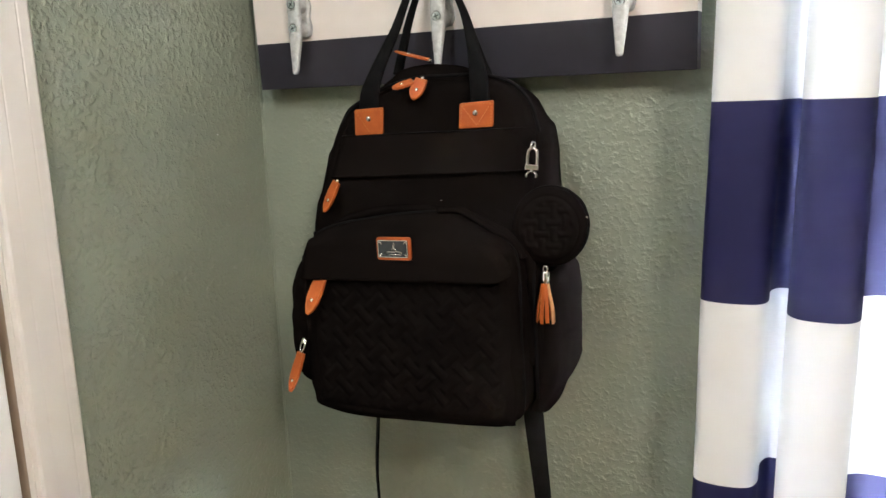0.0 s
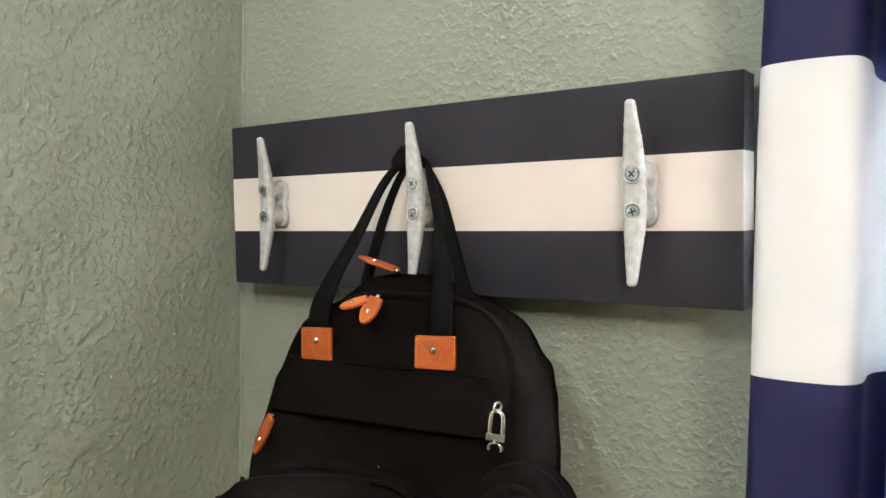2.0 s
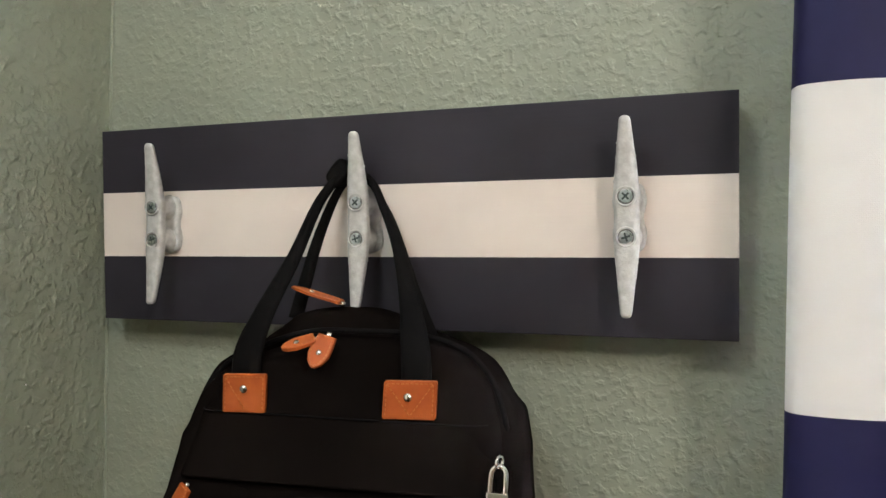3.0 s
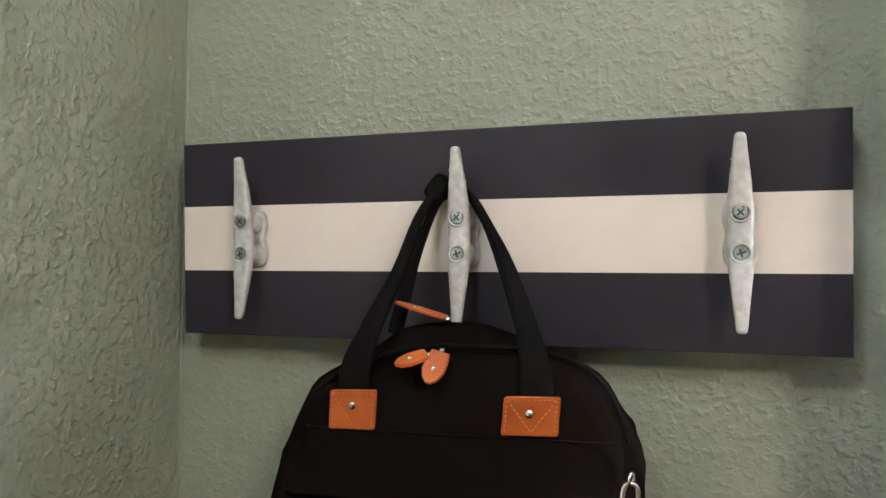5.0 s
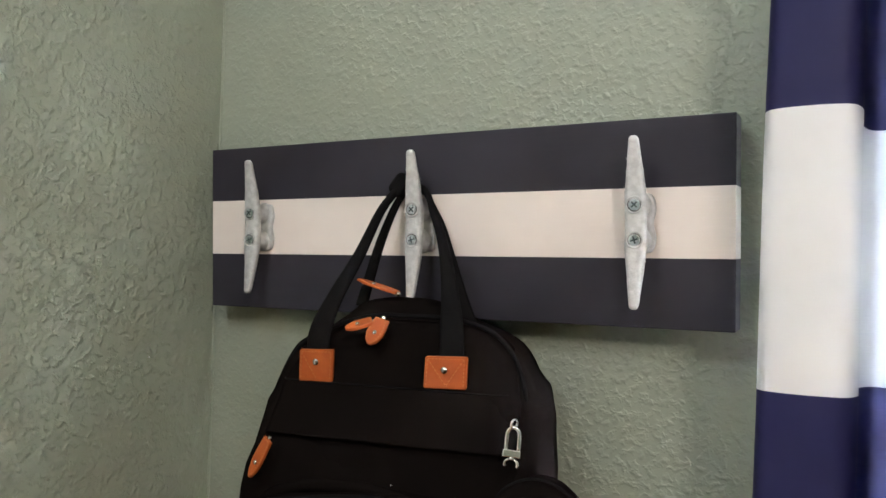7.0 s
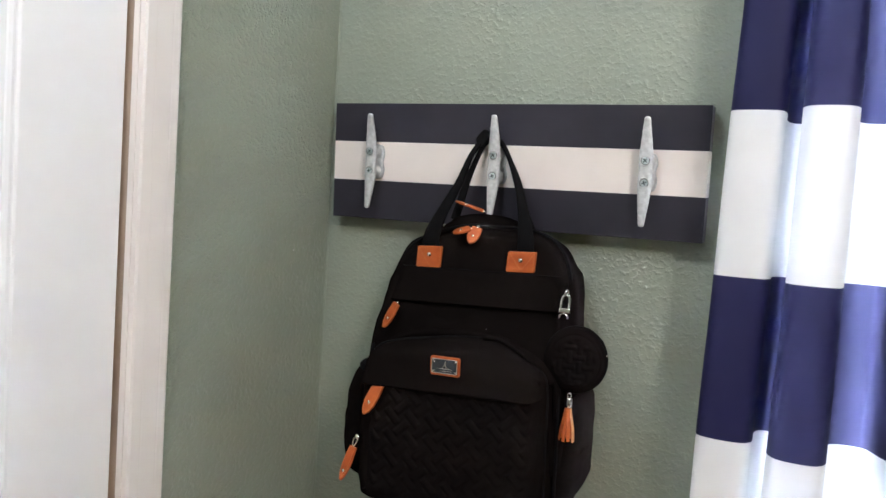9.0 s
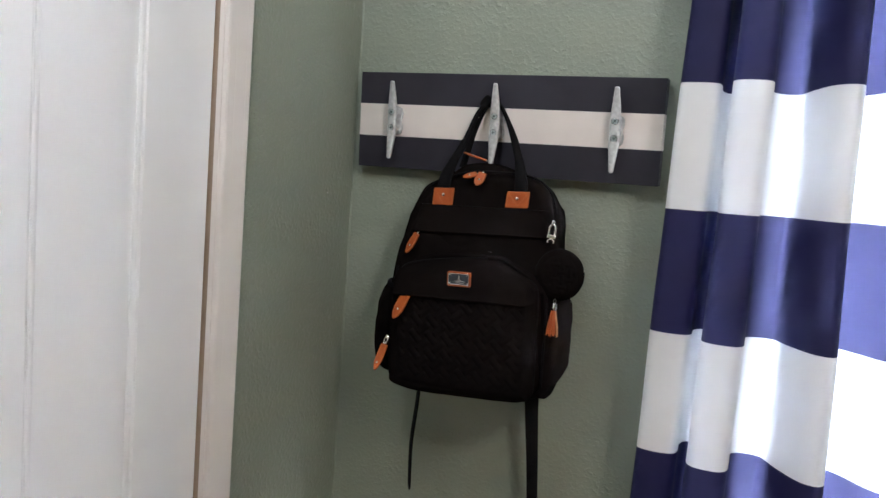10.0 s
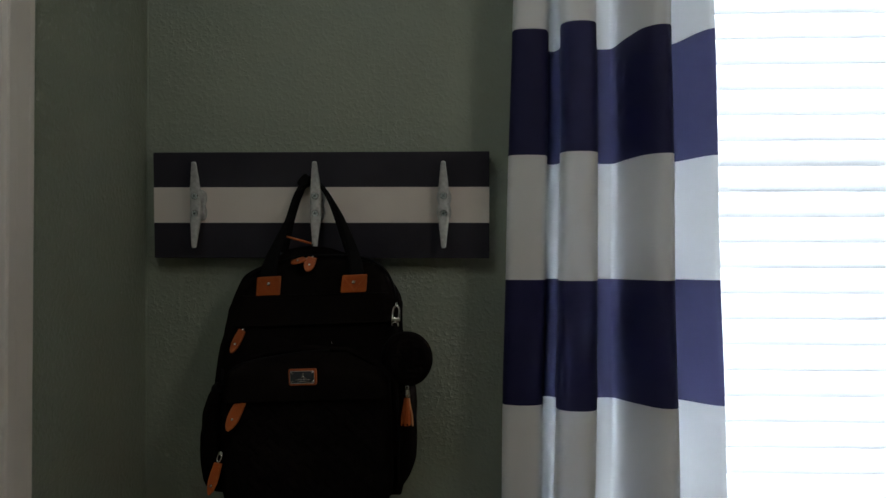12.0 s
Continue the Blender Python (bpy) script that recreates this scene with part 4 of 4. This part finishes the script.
def patch(corners, y, slope, vee, rivet):
    cx = sum(c[0] for c in corners) / 4
    cz = sum(c[1] for c in corners) / 4
    m = pose(cx, y, cz, slope, 0, 0)
    loc = [(c[0] - cx, c[1] - cz) for c in corners]
    out = []
    for i in range(4):
        p, a, b = Vector(loc[i]), Vector(loc[i - 1]), Vector(loc[(i + 1) % 4])
        for t in (0.0, 0.5, 1.0):
            s = p + (a - p).normalized() * 0.0013 * (1 - t) + (b - p).normalized() * 0.0013 * t
            out.append((s.x, s.y))
    bm = bmesh.new()
    plate(bm, out, 0.0026, m, 0.0005)
    ob = bpart("leather_patch", bm, LEATHER, "tan leather patch with stitched edge", False)
    bm = bmesh.new()
    inn = [(u * 0.88, v * 0.86) for u, v in loc]
    stitches(bm, [inn[3], inn[0], inn[1], inn[2]], -0.0026)
    stitches(bm, vee and [inn[0], (0.0, inn[2][1]), inn[1]] or [inn[0], (0.0, inn[2][1])], -0.0026)
    bmesh.ops.transform(bm, matrix=m, verts=bm.verts)
    bpart("stitching", bm, THREAD, parent=ob)
    bm = bmesh.new()
    dome(bm, m @ Vector((rivet[0] - cx, -0.0024, rivet[1] - cz)), m.to_3x3() @ Vector((0, -1, 0)), 0.0036, 0.0026)
    bpart("rivet", bm, CHROME, "silver rivet", parent=ob)


patch([(0.2238, 1.3850), (0.2630, 1.3870), (0.2595, 1.3555), (0.2205, 1.3540)], -0.1290, 8, False, (0.242, 1.374))
patch([(0.3640, 1.3885), (0.4045, 1.3905), (0.4020, 1.3620), (0.3605, 1.3600)], -0.1345, 8, True, (0.382, 1.3775))


def pull(name, base, tip, w, normal, at=0.55, thick=0.0028, ring=False):
    """A pointed leather zip pull from base to tip, its face along normal."""
    base, tip, nrm = Vector(base), Vector(tip), Vector(normal).normalized()
    d = tip - base
    L = d.length
    d.normalize()
    nrm = (nrm - nrm.dot(d) * d).normalized()
    s = d.cross(nrm)
    m = Matrix((s, -nrm, -d)).transposed().to_4x4()
    m.translation = base
    out = [(-w * 0.42, 0), (w * 0.42, 0), (w * 0.5, -L * 0.35), (w * 0.5, -L * 0.62), (w * 0.34, -L * 0.86), (w * 0.10, -L), (-w * 0.10, -L), (-w * 0.34, -L * 0.86), (-w * 0.5, -L * 0.62), (-w * 0.5, -L * 0.35)]
    bm = bmesh.new()
    plate(bm, out, thick, m, 0.0006)
    ob = bpart(name, bm, LEATHER, "tan leather zip pull", False)
    bm = bmesh.new()
    dome(bm, m @ Vector((0, -thick + 0.0002, -L * at)), nrm, 0.0024, 0.0016, 12)
    bpart("rivet", bm, CHROME, "silver rivet", parent=ob)
    bm = bmesh.new()
    inn = [(u * 0.78, v * 0.90 - 0.0012) for u, v in out]
    stitches(bm, inn + inn[:1], -thick, 0.003)
    bmesh.ops.transform(bm, matrix=m, verts=bm.verts)
    bpart("stitching", bm, THREAD, parent=ob)
    bm = bmesh.new()
    c = base - d * 0.004
    if ring:
        tube(bm, [c + d * 0.007 * math.cos(i * math.pi / 10) - d * 0.004 + s * 0.0038 * math.sin(i * math.pi / 10) + nrm * 0.002 for i in range(20)], 0.0011, 8, True)
        cyl(bm, c - d * 0.010 - nrm * 0.003, c - d * 0.010 + nrm * 0.004, 0.0035, 0.003, 12)
    else:
        cyl(bm, base - d * 0.003, base + d * 0.001, 0.0022, 0.0022, 10)
    bpart("slider", bm, CHROME, "silver zip slider", parent=ob)
    return ob


pull("zip_pull", (0.3125, -0.1265, 1.4165), (0.3065, -0.139, 1.394), 0.0175, (0.05, -1, 0.35))
pull("zip_pull", (0.3015, -0.127, 1.4140), (0.2815, -0.141, 1.4065), 0.0155, (-0.10, -0.5, 0.85))
pull("zip_pull", (0.303, -0.088, 1.4395), (0.260, -0.092, 1.4515), 0.015, (0.2, -0.06, 1.0), 0.6, 0.0022)
pull("zip_pull", (0.2060, -0.152, 1.3000), (0.1895, -0.158, 1.2640), 0.0155, (-0.4, -0.9, 0), 0.62)
pull("zip_pull", (0.2280, -0.2285, 1.2010), (0.2075, -0.2320, 1.1570), 0.019, (-0.25, -1, 0), 0.62)
pull("zip_pull", (0.1935, -0.2290, 1.1080), (0.1845, -0.2440, 1.0640), 0.0165, (-0.4, -0.9, -0.3), 0.72, ring=True)


# maker's badge: leather frame, dark plate, silver emblem of plain shapes
def rounded(w, h, r, k=4):
    pts = []
    for cx, cz, a0 in ((w - r, h - r, 0), (-w + r, h - r, 90), (-w + r, -h + r, 180), (w - r, -h + r, 270)):
        for i in range(k + 1):
            a = radians(a0 + 90 * i / k)
            pts.append((cx + r * math.cos(a), cz + r * math.sin(a)))
    return pts


BM = pose(0.3190, -0.2215, 1.2370, -2, -2.5, -4)
bm = bmesh.new()
plate(bm, rounded(0.0216, 0.0124, 0.003), 0.0030, BM)
badge = bpart("badge", bm, LEATHER, "tan leather badge with a metal plate", False)
bm = bmesh.new()
plate(bm, rounded(0.0188, 0.0092, 0.001), 0.0010, BM @ pose(0, -0.0030, 0), 0.0003)
bpart("plate", bm, PLATE, "dark metal plate with a silver rim", False, badge)
bm = bmesh.new()
tube(bm, [BM @ Vector((u, -0.0040, v)) for u, v in rounded(0.0185, 0.0090, 0.001)], 0.0006, 6, True)
for pts in ([(-0.001, -0.002), (0.0012, 0.0055), (0.0016, -0.002)], [(-0.012, -0.0045), (-0.004, -0.003), (0.0, -0.0035), (0.006, -0.0028), (0.012, -0.0045)], [(-0.010, -0.0062), (0.011, -0.0062)], [(-0.003, -0.003), (0.0012, 0.002), (0.005, -0.003)], [(0.0004, 0.003), (0.0016, 0.0065), (0.0030, 0.003)], [(-0.017, 0.0078), (-0.0135, 0.0050)], [(0.017, 0.0078), (0.0135, 0.0050)], [(-0.017, -0.0078), (-0.0140, -0.0055)], [(0.017, -0.0078), (0.0140, -0.0055)]):
    tube(bm, [BM @ Vector((u, -0.0041, v)) for u, v in pts], 0.00055, 6)
for u in (-0.0165, 0.0165):
    for v in (-0.0072, 0.0072):
        dome(bm, BM @ Vector((u, -0.0039, v)), BM.to_3x3() @ Vector((0, -1, 0)), 0.0012, 0.0007, 10)
bpart("emblem", bm, CHROME, "silver emblem", True, badge)

# ---- pouch clipped to the side ----
pouch = thing("pouch", "small round black quilted pouch with a tan tassel", "pouch", (0.476, -0.150, 1.215))
POFF = Matrix.Translation((-0.476, 0.150, -1.215))


def ppart(name, bm, mat, label="", smooth=True, parent=None):
    bmesh.ops.transform(bm, matrix=POFF, verts=bm.verts)
    return part(name, bm, mat, parent or pouch, label, smooth)


PM = pose(0.4692, -0.142, 1.2545, -3, 0, 10)
ring = [(0.0400 * math.cos(2 * math.pi * i / 16), 0.0425 * math.sin(2 * math.pi * i / 16)) for i in range(16)]
bm = bmesh.new()
pillow(bm, ring, 0.024, -0.020, 0.011, 0.004, m=lambda u, v, w: PM @ Vector((u, w, v)), n=64, wrinkle=0.0008, seed=31)
ppart("body", bm, NYLON)
bm = bmesh.new()
tube(bm, [PM @ Vector((0.0400 * math.cos(2 * math.pi * i / 48), 0.001, 0.0425 * math.sin(2 * math.pi * i / 48))) for i in range(48)], 0.0020, 8, True)
ppart("zip", bm, WEBBING)
bm = bmesh.new()
NR, NA = 26, 72
rows = []
for j in range(NR + 1):
    f = j / NR * 0.80
    row = []
    for i in range(NA):
        u, v = 0.0400 * f * math.cos(2 * math.pi * i / NA), 0.0425 * f * math.sin(2 * math.pi * i / NA)
        h = weave(u * 0.7071 - v * 0.7071, u * 0.7071 + v * 0.7071, 0.0125)
        e = min(1, (0.80 - f) * 9)
        row.append(bm.verts.new(PM @ Vector((u, -0.0215 - 0.0045 * (1 - f * f) - 0.0013 * h * e + 0.0025 * (1 - e), v))))
    rows.append(row)
for A, B in zip(rows, rows[1:]):
    for i in range(NA):
        bm.faces.new((A[i], A[(i + 1) % NA], B[(i + 1) % NA], B[i]))
bmesh.ops.remove_doubles(bm, verts=bm.verts, dist=0.00001)
ppart("quilted_face", bm, QUILT)
# snap hook
bm = bmesh.new()
U = [(-0.0058, 0.0, 0.0), (-0.0058, 0, 0.012), (-0.0045, 0, 0.0185), (0.0, 0, 0.0215), (0.0045, 0, 0.0185), (0.0058, 0, 0.012), (0.0058, 0, 0.0)]
CM = pose(0.4520, -0.152, 1.3205, 0, 4, 14) @ Matrix.Scale(0.87, 4)
tube(bm, [CM @ p for p in spline(U, 28)], 0.0017, 8)
hook = ppart("snap_hook", bm, CHROME, "silver snap hook")
bm = bmesh.new()
box(bm, -0.0082, 0.0082, -0.0026, 0.0026, -0.0055, 0.0015, 0.0010)
bmesh.ops.transform(bm, matrix=CM, verts=bm.verts)
ppart("hook_block", bm, CHROME, parent=hook, smooth=False)
bm = bmesh.new()
tube(bm, [CM @ Vector((0.0060 * math.cos(a), 0.001, -0.0125 + 0.0050 * math.sin(a))) for a in [-0.5 + i * 4.14 / 19 for i in range(20)]], 0.0013, 8)
cyl(bm, CM @ Vector((0, 0, -0.005)), CM @ Vector((0, 0, -0.0085)), 0.0022, 0.0022, 12)
ppart("swivel_bow", bm, CHROME, parent=hook)
bm = bmesh.new()
tube(bm, [CM @ Vector((0.0022 * math.cos(i * math.pi / 8), 0.0035 * math.cos(i * math.pi / 8), 0.0245 + 0.0042 * math.sin(i * math.pi / 8))) for i in range(16)], 0.0011, 8, True)
ppart("loop", bm, CHROME, parent=hook)
# tassel
TM = pose(0.4720, -0.172, 1.200, 0, 0, 0)
bm = bmesh.new()
n, rows = 16, []
for z, r in ((-0.002, 0.0046), (0.004, 0.0048), (0.0095, 0.0044), (0.011, 0.0036)):
    rows.append([bm.verts.new(TM @ Vector((r * math.cos(2 * math.pi * i / n), r * math.sin(2 * math.pi * i / n), z))) for i in range(n)])
for A, B in zip(rows, rows[1:]):
    for i in range(n):
        bm.faces.new((A[i], A[(i + 1) % n], B[(i + 1) % n], B[i]))
bm.faces.new(rows[-1])
bm.faces.new(rows[0][::-1])
tas = ppart("tassel_cap", bm, CHROME, "silver tassel cap")
bm = bmesh.new()
tube(bm, [TM @ Vector((0.0024 * math.cos(i * math.pi / 8), 0, 0.0135 + 0.0030 * math.sin(i * math.pi / 8))) for i in range(16)], 0.0008, 6, True)
ppart("ring", bm, CHROME, parent=tas)
for i in range(9):
    a = 2 * math.pi * i / 9 + 0.3
    c, s = math.cos(a), math.sin(a)
    bm = bmesh.new()
    k = 0.8 + 0.25 * random.random()
    ribbon(bm, [TM @ Vector((0.0032 * c, 0.0032 * s, 0.0)), TM @ Vector((0.0056 * c * k, 0.0050 * s, -0.014)), TM @ Vector((0.0088 * c * k, 0.0072 * s, -0.030)), TM @ Vector((0.0098 * c * k, 0.0080 * s, -0.0435 - 0.002 * random.random()))], [(-s, c, 0)] * 4, [0.0034, 0.0040, 0.0042, 0.0040], 0.0012, 12)
    ppart("strand", bm, LEATHER_EDGE if i % 4 == 0 else LEATHER, parent=tas, smooth=False)
bm = bmesh.new()
dome(bm, (0.5120, -0.1530, 1.2670), (0.5, -1, 0), 0.0013, 0.0010, 10)
ppart("zip_stud", bm, CHROME)
bm = bmesh.new()
dome(bm, (0.3530, -0.1720, 1.2835), (0, -1, 0.4), 0.0006, 0.0005, 8)
bpart("lint_speck", bm, CORD)
bm = bmesh.new()
dome(bm, (WALL_X + 0.0002, -0.1000, 1.3570), (1, 0, 0), 0.0011, 0.0006, 8)
part("paint_chip", bm, CORD, west)
